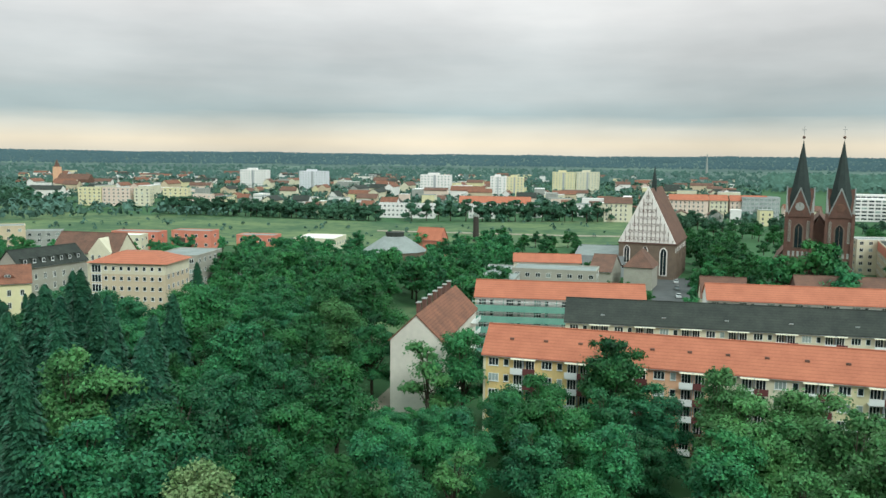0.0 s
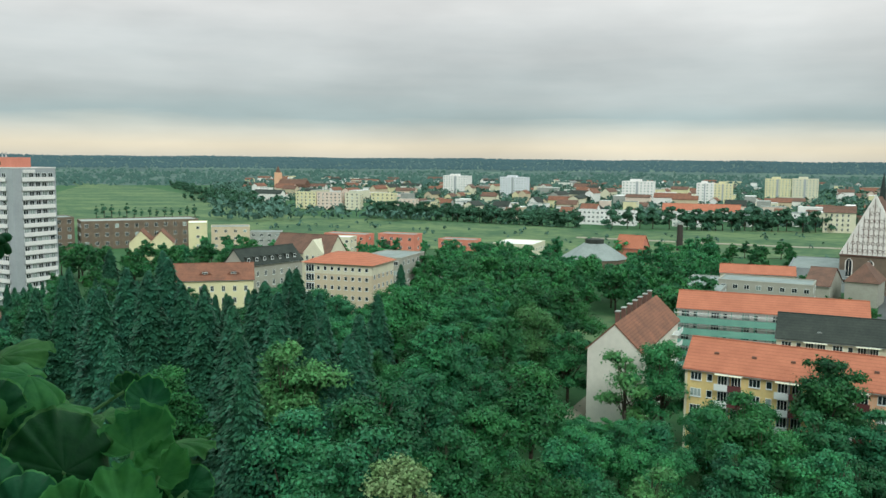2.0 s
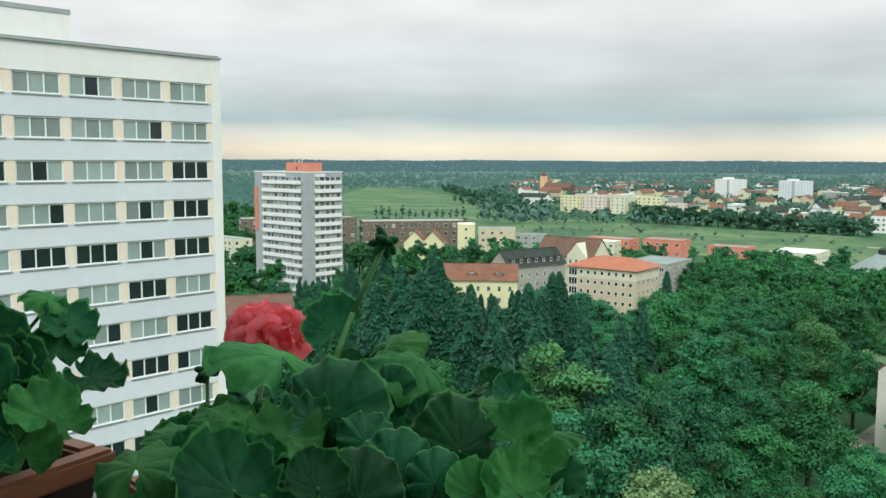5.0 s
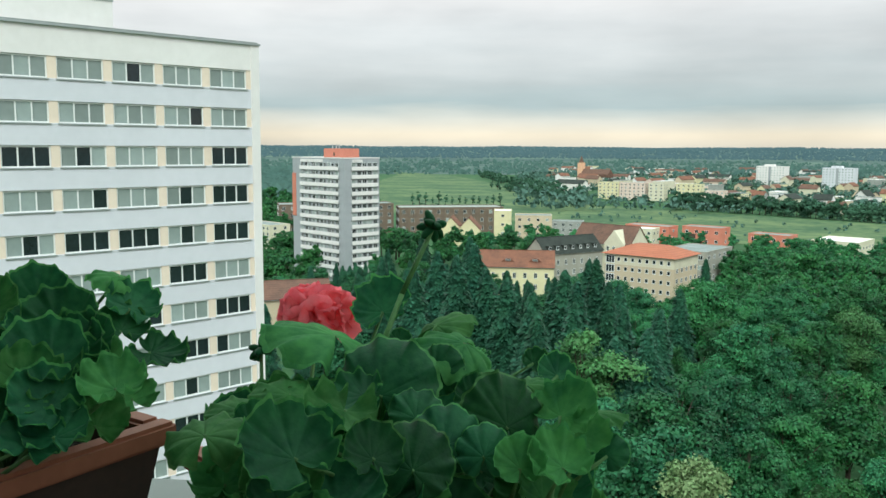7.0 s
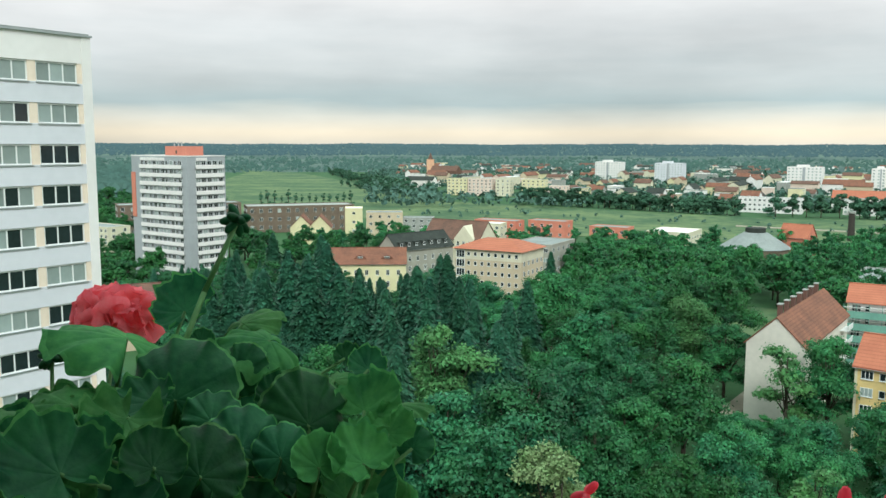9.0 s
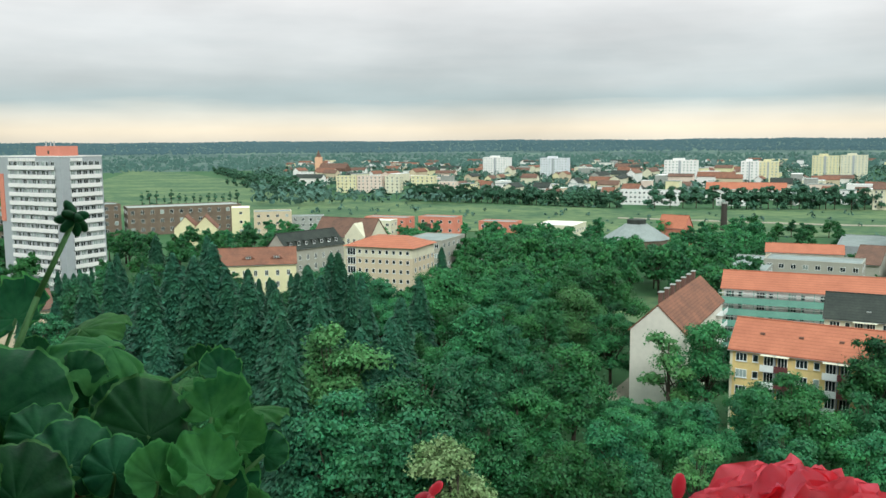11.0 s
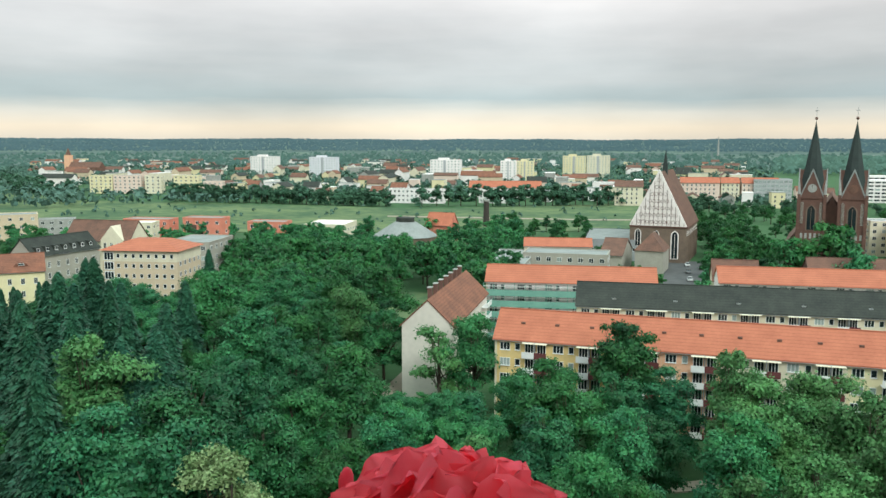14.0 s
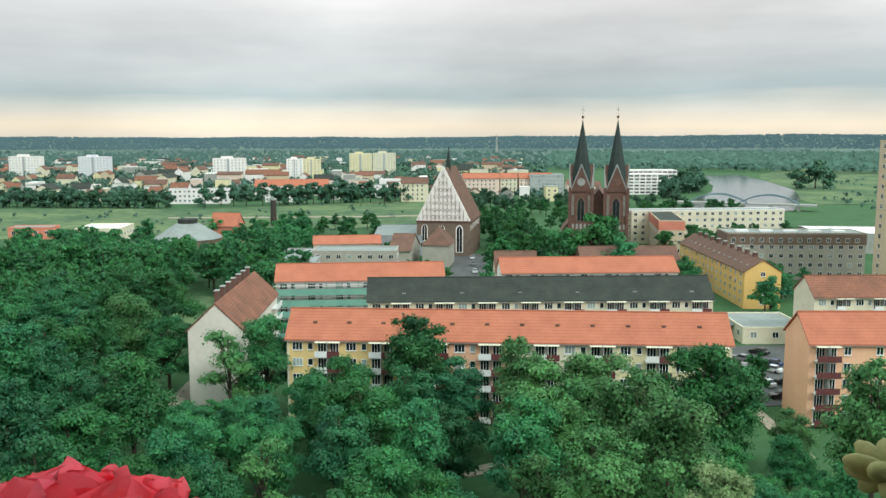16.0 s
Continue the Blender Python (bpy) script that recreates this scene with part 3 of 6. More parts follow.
def car(x, y, yaw, paint, label):
    t = thing("parked_car", x, y, 0.15, yaw, label, "car", "cars on the parking lot")
    body = Geo().profile([(-2.1, 0.3), (2.1, 0.3), (2.15, 0.7), (1.9, 0.86), (0.95, 0.95), (-1.6, 0.98), (-2.1, 0.9)], -0.85, 0.85, "y")
    part("body", body, paint, t)
    part("cabin", Geo().add([(-1.6, -0.8, 0.97), (0.95, -0.8, 0.94), (0.95, 0.8, 0.94), (-1.6, 0.8, 0.97), (-1.25, -0.66, 1.42), (0.2, -0.66, 1.45), (0.2, 0.66, 1.45), (-1.25, 0.66, 1.42)],
                            [(3, 2, 1, 0), (0, 1, 5, 4), (1, 2, 6, 5), (2, 3, 7, 6), (3, 0, 4, 7), (4, 5, 6, 7)]), PANE, t, "dark car windows")
    part("roof", Geo().box(-1.2, 0.18, -0.66, 0.66, 1.44, 1.48), paint, t)
    for a in (-1.3, 1.35):
        for s in (-0.86, 0.72):
            part("wheel", Geo().tube((a, s, 0.31), (a, s + 0.14, 0.31), 0.31, 0.31, 14), TYRE, t)
    for s in (-0.62, 0.62):
        part("headlight", Geo().box(2.1, 2.17, s - 0.15, s + 0.15, 0.62, 0.74), PVC, t)


for k, (x, y, yw, c) in enumerate([(97, 138.5, 95, 0), (100.5, 137.5, 95, 1), (95, 131, 168, 1), (101, 130.5, 165, 2), (104, 147, 120, 0), (107, 151, 120, 3), (103, 156, 120, 2), (110, 160, 120, 1), (99.5, 150, 80, 2)]):
    car(x, y, yw, CARCOL[c], ("white", "black", "silver", "dark blue")[c] + " parked car on asphalt")

for k in range(9):
    car(72 + k * 2.1 + (k % 2) * 5, 250 + k * 8.5, 78, CARCOL[(k * 3) % 4], ("white", "black", "silver", "dark blue")[(k * 3) % 4] + " car parked beside the old church")

# ---- the old concert hall: brick nave, pale latticed gable ----
nh = thing("church_hall", 69.9, 333, 0, -22, "old brick church with a tall limewashed latticed gable", "church")
W, LN, EV, TOP = 21.5, 38, 14.2, 35.0
part("wall", Geo().profile([(0, 0), (W, 0), (W, EV), (W / 2, TOP - 0.4), (0, EV)], 0, LN, "y"), BRICKBROWN, nh, "brown brick walls")
part("roof", Geo().profile([(W / 2, TOP - 0.3), (W + 0.5, EV - 0.8), (W + 0.5, EV - 0.4), (W / 2, TOP + 0.2)], 0.9, LN + 0.2, "y"), OLDTILE, nh)
part("roof", Geo().profile([(W / 2, TOP - 0.3), (-0.5, EV - 0.8), (-0.5, EV - 0.4), (W / 2, TOP + 0.2)], 0.9, LN + 0.2, "y"), OLDTILE, nh)
gbl = part("gable", Geo().profile([(-0.2, EV), (W + 0.2, EV), (W / 2 + 0.25, TOP + 0.7), (W / 2 - 0.25, TOP + 0.7)], -0.3, 0.9, "y"), LIMEWASH, nh, "limewashed gable with brick tracery")
for k in range(13):
    x = 0.9 + k * (W - 1.8) / 12
    top = EV + (TOP - EV) * (1 - abs(x - W / 2) / (W / 2)) - 0.5
    part("brick_rib", Geo().box(x - 0.07, x + 0.07, -0.42, -0.28, EV, max(top, EV + 0.6)), BRICK, gbl)
for r in range(7):
    z = EV + 1.6 + r * 2.7
    half = (W / 2) * (1 - (z + 1.2 - EV) / (TOP - EV)) - 0.3
    n = max(1, int(half * 2 / 1.64))
    for k in range(n):
        x = W / 2 + (k - (n - 1) / 2) * 1.64
        ring = Geo()
        for s in range(12):
            a0, a1 = 2 * math.pi * s / 12, 2 * math.pi * (s + 1) / 12
            ring.add([(x + q * math.cos(a), y, z + q * math.sin(a)) for y in (-0.42, -0.3) for q in (0.58, 0.68) for a in (a0, a1)],
                     [(0, 1, 3, 2), (2, 3, 7, 6), (0, 4, 5, 1)])
        part("brick_ring", ring, BRICK, gbl)
part("cornice", Geo().box(-0.3, W + 0.3, -0.35, 0.0, EV - 0.5, EV), BRICK, nh)


def gothic(x, z0, h, w, y, parent, face=0, rim=LIMEWASH, glass=PANE, n=8, name="gothic_window"):
    """A pointed window: rim, glass, mullion."""
    pts = [(-w / 2, z0), (w / 2, z0), (w / 2, z0 + h - w * 0.8)]
    pts += [(w / 2 * (1 - (k / n) ** 1.6), z0 + h - w * 0.8 + w * 0.8 * (k / n) ** 0.8) for k in range(1, n + 1)]
    pts += [(-a, b) for a, b in pts[2:-1]][::-1]
    big = [(x + a * 1.35, z0 - 0.25 + (b - z0) * 1.06) for a, b in pts]
    m = pose(0, 0, 0, 0, 0, face)
    o = part(name, Geo().profile(big, y - 0.12, y + 0.02, "y"), rim, parent, m=m)
    part("glass", Geo().profile([(x + a, b) for a, b in pts], y - 0.16, y - 0.11, "y"), glass, o)
    part("mullion", Geo().box(x - 0.07, x + 0.07, y - 0.2, y - 0.15, z0, z0 + h * 0.9), rim, o)
    return o


gothic(3.2, 6.2, 6.6, 1.9, -0.02, nh)
gothic(W / 2 - 0.6, 7.6, 5.0, 1.9, -0.02, nh)
gothic(W - 4.2, 1.8, 10.5, 2.2, -0.02, nh)
for k in range(7):
    gothic(3.5 + k * 5.1, 2.5, 9.5, 1.6, -W - 0.02, nh, face=90)
    part("buttress", Geo().box(W, W + 0.8, k * 5.1 + 0.4, k * 5.1 + 1.5, 0, 10.5), BRICKBROWN, nh)
tr = part("ridge_turret", Geo().box(W / 2 - 0.9, W / 2 + 0.9, 14.1, 15.9, TOP - 1.5, TOP + 3.0), SLATE, nh, "small dark ridge turret")
part("turret_spire", Geo().tube((W / 2, 15, TOP + 3.0), (W / 2, 15, TOP + 9), 0.9, 0.03, 6), SLATE, tr)
an = gable_house("church_annex", 65.7, 303.0, -22, 9, 15, 7, 0.2, LIMEWASH, OLDTILE, "low church annex with a steep red-brown hipped roof", "annex")
for o in list(an.children):
    bpy.data.objects.remove(o, do_unlink=True)
part("wall", Geo().box(0, 10, 0, 14, 0, 8), GREIGE, an)
part("roof", Geo().add([(-.5, -.5, 8), (10.5, -.5, 8), (10.5, 14.5, 8), (-.5, 14.5, 8), (5, 5, 14), (5, 12, 14)], [(0, 1, 4), (1, 2, 5, 4), (2, 3, 5), (3, 0, 4, 5), (3, 2, 1, 0)]), OLDTILE, an)
gable_house("cloister_wing", 53.7, 306.0, -22, 8, 20, 6, 5, GREIGE, OLDTILE, "low cloister wing with an old tile roof", "annex")

# ---- twin-spired church ----
fc = thing("twin_tower_church", 140.5, 315.3, 0, -24, "dark red brick church with two slender green-black spires", "church")
part("nave", Geo().profile([(-8, 0), (8, 0), (8, 15), (0, 26), (-8, 15)], 4, 46, "y"), BRICK, fc)
part("nave_roof", Geo().profile([(0, 26.1), (8.6, 14.4), (8.6, 14.8), (0, 26.6)], 4, 46.2, "y"), OLDTILE, fc)
part("nave_roof", Geo().profile([(0, 26.1), (-8.6, 14.4), (-8.6, 14.8), (0, 26.6)], 4, 46.2, "y"), OLDTILE, fc)
part("aisle_roof", Geo().profile([(-7.6, 18.5), (-16, 8.0), (-16, 7.6), (-7.6, 17.9)], 2, 44, "y"), OLDTILE, fc, "steep red tile aisle roof")
part("aisle", Geo().box(-15.6, -7.9, 2.4, 43, 0, 8), BRICK, fc)
part("porch_gable", Geo().profile([(-3, 0), (3, 0), (3, 21), (0, 26), (-3, 21)], -1, 4, "y"), BRICK, fc)
for side, cx in ((0, -6.85), (1, 6.85)):
    tw = part("tower", Geo().box(cx - 4.4, cx + 4.4, -4.4, 4.4, 0, 26.5), BRICK, fc, "square brick tower")
    for a in (-4.4, 4.4):
        for c in (-4.4, 4.4):
            part("corner_buttress", Geo().box(cx + a - 0.55, cx + a + 0.55, c - 0.55, c + 0.55, 0, 27.6), BRICK, tw)
            part("pinnacle", Geo().tube((cx + a, c, 27.6), (cx + a, c, 33.0), 0.6, 0.03, 6), STONE, tw)
    n = 8
    ring = [(cx + 5.15 * math.cos(math.pi / 8 + k * math.pi / 4), 5.15 * math.sin(math.pi / 8 + k * math.pi / 4)) for k in range(n)]
    part("spire", Geo().add([(a, b, 26.6) for a, b in ring] + [(cx, 0, 54.6)], [(k, (k + 1) % n, n) for k in range(n)] + [tuple(range(n))[::-1]]), SLATE, tw, "slender green-black spire")
    part("finial_rod", Geo().tube((cx, 0, 53.5), (cx, 0, 59.5), 0.09, 0.06, 6), STEEL, tw)
    part("finial_bar", Geo().box(cx - 0.7, cx + 0.7, -0.06, 0.06, 58.0, 58.2), STEEL, tw)
    bm = bmesh.new()
    bmesh.ops.create_uvsphere(bm, u_segments=12, v_segments=8, radius=0.55, matrix=Matrix.Translation((cx, 0, 55.3)))
    me = bpy.data.meshes.new("finial_ball")
    bm.to_mesh(me)
    bm.free()
    me.materials.append(BRICK)
    link("finial_ball", me, tw)
    for face in (0, 90, 180, 270):
        m = Matrix.Translation((cx, 0, 0)) @ pose(0, 0, 0, 0, 0, face)
        gg = part("spire_gable", Geo().profile([(-4.2, 26.0), (4.2, 26.0), (0, 36.5)], -4.75, -3.0, "y"), BRICK, tw, m=m)
        for s in (-1, 1):
            part("coping", Geo().add([(s * 4.5, y, 25.9) for y in (-4.9, -4.5)] + [(s * 4.1, y, 25.9) for y in (-4.9, -4.5)] + [(s * 0.15, y, 37.0) for y in (-4.9, -4.5)] + [(-s * 0.15, y, 36.4) for y in (-4.9, -4.5)],
                                     [(0, 2, 6, 4), (1, 5, 7, 3), (0, 4, 5, 1), (2, 3, 7, 6)]), BITUMEN, gg)
        dial = Geo().tube((0, -4.75, 29.8), (0, -4.92, 29.8), 1.55, 1.55, 20)
        part("clock_face" if side == 0 else "rosette", dial, STONE if side == 0 else OLDTILE, gg)
        if side == 0:
            part("clock_hand", Geo().box(-0.09, 0.09, -4.98, -4.93, 29.8, 31.0), WOODBROWN, gg)
        gothic(0, 14.5, 9.0, 2.6, -4.42, tw, rim=BRICKBROWN, n=6).matrix_basis = m
        for x in (-3.2, 3.2):
            gothic(x, 17, 7.5, 0.7, -4.42, tw, rim=STONE, n=4, glass=BRICKBROWN, name="blind_niche").matrix_basis = m
        for k in range(5):
            part("arcade_panel", Geo().box(-3.4 + k * 1.55, -2.6 + k * 1.55, -4.5, -4.38, 11.2, 13.2), STONE, tw, m=m)

# ---- bridge over the river arm ----
bd = thing("arch_bridge", 300, 520, 0, -37, "slim blue-grey steel arch bridge over the river", "bridge")
part("deck", Geo().box(-10, 78, -5, 5, 3.2, 4.4), STONE, bd)
for a, b in ((-2, 36), (30, 68)):
    for y in (-4.5, 4.5):
        P = [(a + (b - a) * k / 14, 4 + 6.0 * (1 - (2 * k / 14 - 1) ** 2)) for k in range(15)]
        arch = Geo().add([(p[0], y + u, p[1] + v) for p in P for u, v in ((-0.3, -0.35), (0.3, -0.35), (0.3, 0.35), (-0.3, 0.35))],
                         [(4 * k + c, 4 * k + (c + 1) % 4, 4 * k + 4 + (c + 1) % 4, 4 * k + 4 + c) for k in range(14) for c in range(4)] + [(3, 2, 1, 0), (56, 57, 58, 59)])
        part("arch", arch, ARCHSTEEL, bd)
for k in range(5):
    part("pier", Geo().box(-2 + k * 17, 0 + k * 17, -4, 4, 0, 3.2), STONE, bd)

# ---- brick chimney, domed hall, low buildings before the meadow ----
cy = thing("factory_chimney", 18.8, 466, 0, 0, "tall dark factory chimney with a pale ring", "chimney")
part("shaft", Geo().tube((0, 0, 0), (0, 0, 13.9), 1.75, 1.45, 14), SOOTBRICK, cy)
part("crown_ring", Geo().tube((0, 0, 13.9), (0, 0, 14.9), 1.8, 1.8, 14), STONE, cy)
dm = thing("round_hall", -20, 362, 0, 0, "polygonal hall with a shallow grey conical roof", "hall")
part("wall", Geo().tube((0, 0, 0), (0, 0, 6.5), 13.5, 13.5, 12), BRICKBROWN, dm)
part("roof", Geo().tube((0, 0, 6.5), (0, 0, 12.5), 14, 4.5, 12), BITUMEN, dm)
part("lantern", Geo().tube((0, 0, 12.5), (0, 0, 14.3), 4.0, 4.0, 12), DARKROOF, dm)
gable_house("gable_house", -12, 385, -20, 12, 10, 9, 5, CORAL, REDTILE, "small red-roofed house by the dyke", "house")
for k, (x, y, L, h) in enumerate([(-161.5, 413.5, 24, 8.2), (-131, 410, 20, 9.2), (-96.5, 397.5, 18.5, 8.6)]):
    ob = flat_block("coral_house", x, y, -8, L, 10, h, CORAL, "coral red flat-roofed terraced house", 2, "house", bay=4.2, ww=1.6, wh=1.5, group="coral houses")
    part("dark_bay", Geo().box(2, 7, -0.1, 0, 0.4, 6), WOODBROWN, ob)
flat_block("low_pavilion", -72, 412, -8, 20, 24, 6, CREAM, "low pavilion with a pale roof", 1, roof=WHITE)
flat_block("low_pavilion", -83.5, 291, 2, 10, 24, 6, STONE, "low pavilion with a pale roof among trees", 1, roof=STONE)
flat_block("workshop_hall", 8.8, 256, -12, 13, 38, 9.3, STONE, "low building with a grey flat roof", 3, roof=BITUMEN)
flat_block("workshop_hall", 23, 273, -14, 27, 13, 10.8, GREIGE, "three-storey grey block with a flat roof", 3)
gable_house("gable_house", 25, 291, -6, 23, 9, 11, 2.2, CREAM, REDTILE, "low house with an orange roof", "house")
flat_block("depot_hall", 53, 336, -12, 24, 42, 8, GREYWALL, "dark grey flat-roofed hall", 1, bay=7, ww=3, roof=BITUMEN)

# ---- school, old town houses ----
sc1 = thing("school_building", -96.3, 231, 0, -6, "sand-coloured school building with an orange hipped roof", "school")
part("wall", Geo().box(0, 21.5, 0, 16, 0, 16.8), SAND, sc1)
part("upper_band", Geo().box(-0.05, 21.55, -0.05, 16.05, 13.8, 16.85), CREAM, sc1)
part("roof", Geo().add([(-.9, -.9, 16.8), (22.4, -.9, 16.8), (22.4, 16.9, 16.8), (-.9, 16.9, 16.8), (6, 6, 19.4), (15.5, 6, 19.4), (15.5, 10, 19.4), (6, 10, 19.4)],
                       [(0, 1, 5, 4), (1, 2, 6, 5), (2, 3, 7, 6), (3, 0, 4, 7), (4, 5, 6, 7), (3, 2, 1, 0)]), REDTILE, sc1)
for f in range(6):
    for k in range(8):
        window(sc1, 4.6 + k * 2.2, 1.6 + f * 2.75, 0.95, 1.15, -0.06 if f == 5 else -0.02, panes=1)
    part("stair_window", Geo().box(0.5, 3.3, -0.1, -0.01, 0.6 + f * 2.7, 2.9 + f * 2.7), PVC, sc1, "white-framed stairwell glazing")
    for k in range(3):
        part("stair_pane", Geo().box(0.68 + k * 0.87, 1.38 + k * 0.87, -0.13, -0.09, 0.8 + f * 2.7, 2.7 + f * 2.7), PANE, sc1)
for f in range(5):
    for k in range(5):
        window(sc1, 2 + k * 3.1, 1.6 + f * 2.9, 1.2, 1.3, -21.52, face=90, plain=True)
flat_block("school_wing", -93.5, 273, -6, 15, 22, 13.8, GREIGE, "pale flat-roofed school wing", 4, roof=BITUMEN)
gh = gable_house("old_house", -123.5, 247, 66, 25, 10, 12.8, 4.6, GREIGE, DARKROOF, "greyish old town house, dark mansard roof with dormers", "house")
for k in range(7):
    for f in range(3):
        window(gh, 2 + k * 3.4, 3 + f * 3.3, 1.0, 1.7, -0.02)
    part("dormer", Geo().box(1.5 + k * 3.3, 3.1 + k * 3.3, 0.6, 2.8, 13.4, 15.2), DARKROOF, gh)
    window(gh, 2.3 + k * 3.3, 14.3, 1.0, 1.1, 0.57, panes=1)
mn = gable_house("mansard_house", -131, 284, -10, 24, 12, 13.5, 6.0, CREAM, OLDTILE, "large old house with a brown mansard roof and pale gable", "house")
part("front_gable", Geo().profile([(14, 9), (22, 9), (22, 13.8), (20.5, 15.5), (18, 18.5), (15.5, 15.5), (14, 13.8)], -1.0, 5, "y"), CREAM, mn, "pale curved front gable")
for k in range(3):
    window(mn, 15.6 + k * 2.4, 12, 1.0, 1.7, -1.02)
ye = gable_house("yellow_house", -138.6, 228.6, 27, 24.5, 11, 9.8, 4.3, PALEYEL, RUSTTILE, "pale yellow house with an eyebrow-dormer tile roof", "house")
for k in range(7):
    for f in range(2):
        window(ye, 2 + k * 3.35, 3.4 + f * 3.6, 1.05, 1.7, -0.02)
for x in (10, 18.5):
    part("eyebrow_dormer", Geo().profile([(x - 2, 11.3), (x + 2, 11.3), (x + 1, 12.1), (x, 12.4), (x - 1, 12.1)], 1.2, 4, "y"), RUSTTILE, ye)
    window(ye, x, 11.7, 1.6, 0.6, 1.18, sill=False)
rdx = gable_house("gable_house", -150, 136, 50, 24, 11, 11, 3.4, SAND, OLDTILE, "house with a low red-brown roof among the trees", "house")

# brick works and yellow gables by the meadow
flat_block("brick_factory", -322, 328, 48, 62, 18, 16, BRICKBROWN, "dark brick factory block", 4, "factory", bay=4.5, ww=1.8, wh=2, roof=BITUMEN)
flat_block("brick_factory", -275, 372, 42, 58, 20, 14, BRICKBROWN, "dark brick factory hall with a pale roof", 3, "factory", bay=4.5, ww=1.8, wh=2, roof=STONE)
flat_block("brick_factory", -212, 388, 28, 19, 14, 11.8, SAND, "sand-brown factory wing with a flat roof", 3, "factory", bay=4.5, roof=BITUMEN)
for x, y in ((-212.5, 336.5), (-204, 339)):
    hh = gable_house("gable_house", x, y, 118, 15, 10, 9, 5.2, PALEYEL, RUSTTILE, "old house with a pale yellow gable and red roof", "house", "yellow gable houses")
    part("gable_wall", Geo().box(-0.1, 0, 0, 10, 0, 9), PALEYEL, hh)
flat_block("pale_house", -220.5, 380.8, 29, 9, 14, 14.2, PALEYEL, "pale yellow house with a white roof terrace", 3, "house", bay=6, roof=WHITE)
flat_block("grey_house", -196, 398, 20, 16, 10, 9.0, STONE, "long grey house with a flat roof", 3, "house", roof=BITUMEN)
flat_block("low_house", -155, 396, 0, 14, 10, 8, CREAM, "small cream house beside the dyke", 2, "house", roof=WHITE)
flat_block("low_rise", -322, 288, -13, 44, 11, 11, CREAM, "low cream apartment house behind the trees", 4, "apartment block")

# ---- white slab high-rise next door ----
wt2 = thing("slab_high_rise", -43.6, 42.8, 0, -12.4, "white slab high-rise with ribbon bands and beige piers", "tower block")
ST, TOPZ = 2.58, 54.17
part("core", Geo().box(-14, -0.5, -64, 0, 0, TOPZ - 0.2), WHITE, wt2)
part("corner_strip", Geo().box(-0.5, 0.06, -0.62, 0.02, 0, TOPZ - 0.24), WHITE, wt2, "white corner strip")
part("roof_edge", Geo().box(-14.1, 0.16, -64.1, 0.1, TOPZ - 0.24, TOPZ - 0.12), STEEL, wt2, "grey metal roof edge")
part("roof_slab", Geo().box(-13.9, 0.0, -63.9, -0.05, TOPZ - 0.12, TOPZ - 0.02), BITUMEN, wt2)
part("penthouse", Geo().box(-12, -1.5, -62, -9.45, TOPZ - 0.02, TOPZ + 1.78), WHITE, wt2, "set-back white lift house")
part("penthouse_edge", Geo().box(-12.1, -1.45, -62.1, -9.4, TOPZ + 1.78, TOPZ + 2.06), STEEL, wt2)
rng = random.Random(4)
ROWS = 19
W0 = 52.2
BAY, PIER = 3.28, 0.52
part("top_band", Geo().box(-0.5, 0.0, -63.9, -0.62, W0 + 0.02, TOPZ - 0.24), WHITE, wt2)
for f in range(ROWS):
    zt = W0 - f * ST
    part("spandrel", Geo().box(-0.5, 0.0, -63.9, -0.62, zt - ST + 0.02, zt - 1.26), BLUEGREY, wt2, "pale blue-grey spandrel band")
    if f > 12:
        continue
    for k in range(9):
        y1 = -0.95 - k * BAY
        y0 = y1 - (BAY - PIER)
        part("pier", Geo().box(-0.45, -0.04, y0 - PIER, y0, zt - 1.26, zt + 0.02), BEIGE, wt2) if k < 8 else None
        wdw = window(wt2, (y0 + y1) / 2, zt - 0.63, y1 - y0, 1.26, 0.17, face=90, panes=3, sill=False)
        r = rng.random()
        bpy.data.objects.remove(wdw.children[0], do_unlink=True)
        for q in range(3):
            a, b2 = (q - 1.5) * (y1 - y0) / 3, (q - 0.5) * (y1 - y0) / 3
            shut = r < 0.32 or (r < 0.65 and q != int(r * 50) % 3)
            gk = ("tower_pane", q, shut)
            if gk not in WCACHE:
                WCACHE[gk] = Geo().box(a + 0.01, b2 - 0.01, -0.01, 0.03, -0.62, 0.62).mesh("pane", CURTAIN if shut else PANE)
            link("pane", WCACHE[gk], wdw)
        part("sill_strip", Geo().box(-0.3, 0.07, y0 - 0.05, y1 + 0.05, zt - 1.345, zt - 1.262), STEEL, wt2)
    part("pier", Geo().box(-0.45, -0.04, -0.95, -0.62, zt - 1.26, zt + 0.02), BEIGE, wt2)

# ---- grey point block with balconies ----
gt = thing("point_block", -188.7, 223.5, 0, -13, "grey fifteen-storey block with white balcony bands, red roof house", "tower block")
GH, GL, GW = 43.1, 31.1, 15.6
part("core", Geo().box(-GL, 0, 0, GW, 0, GH), TOWERGREY, gt, "grey rendered core")
part("roof_upstand", Geo().box(-GL - 0.1, 0.1, -0.1, 0.25, GH, GH + 0.35).box(-0.25, 0.1, 0.25, GW + 0.1, GH, GH + 0.35).box(-GL - 0.1, -0.25, GW - 0.25, GW + 0.1, GH, GH + 0.35).box(-GL - 0.1, -GL + 0.25, 0.25, GW - 0.25, GH, GH + 0.35), WHITE, gt, "pale roof edge")
rh = part("roof_house", Geo().box(-16.4, -5.6, 3.5, 11, GH, GH + 3.4), CORAL, gt, "coral red roof house")
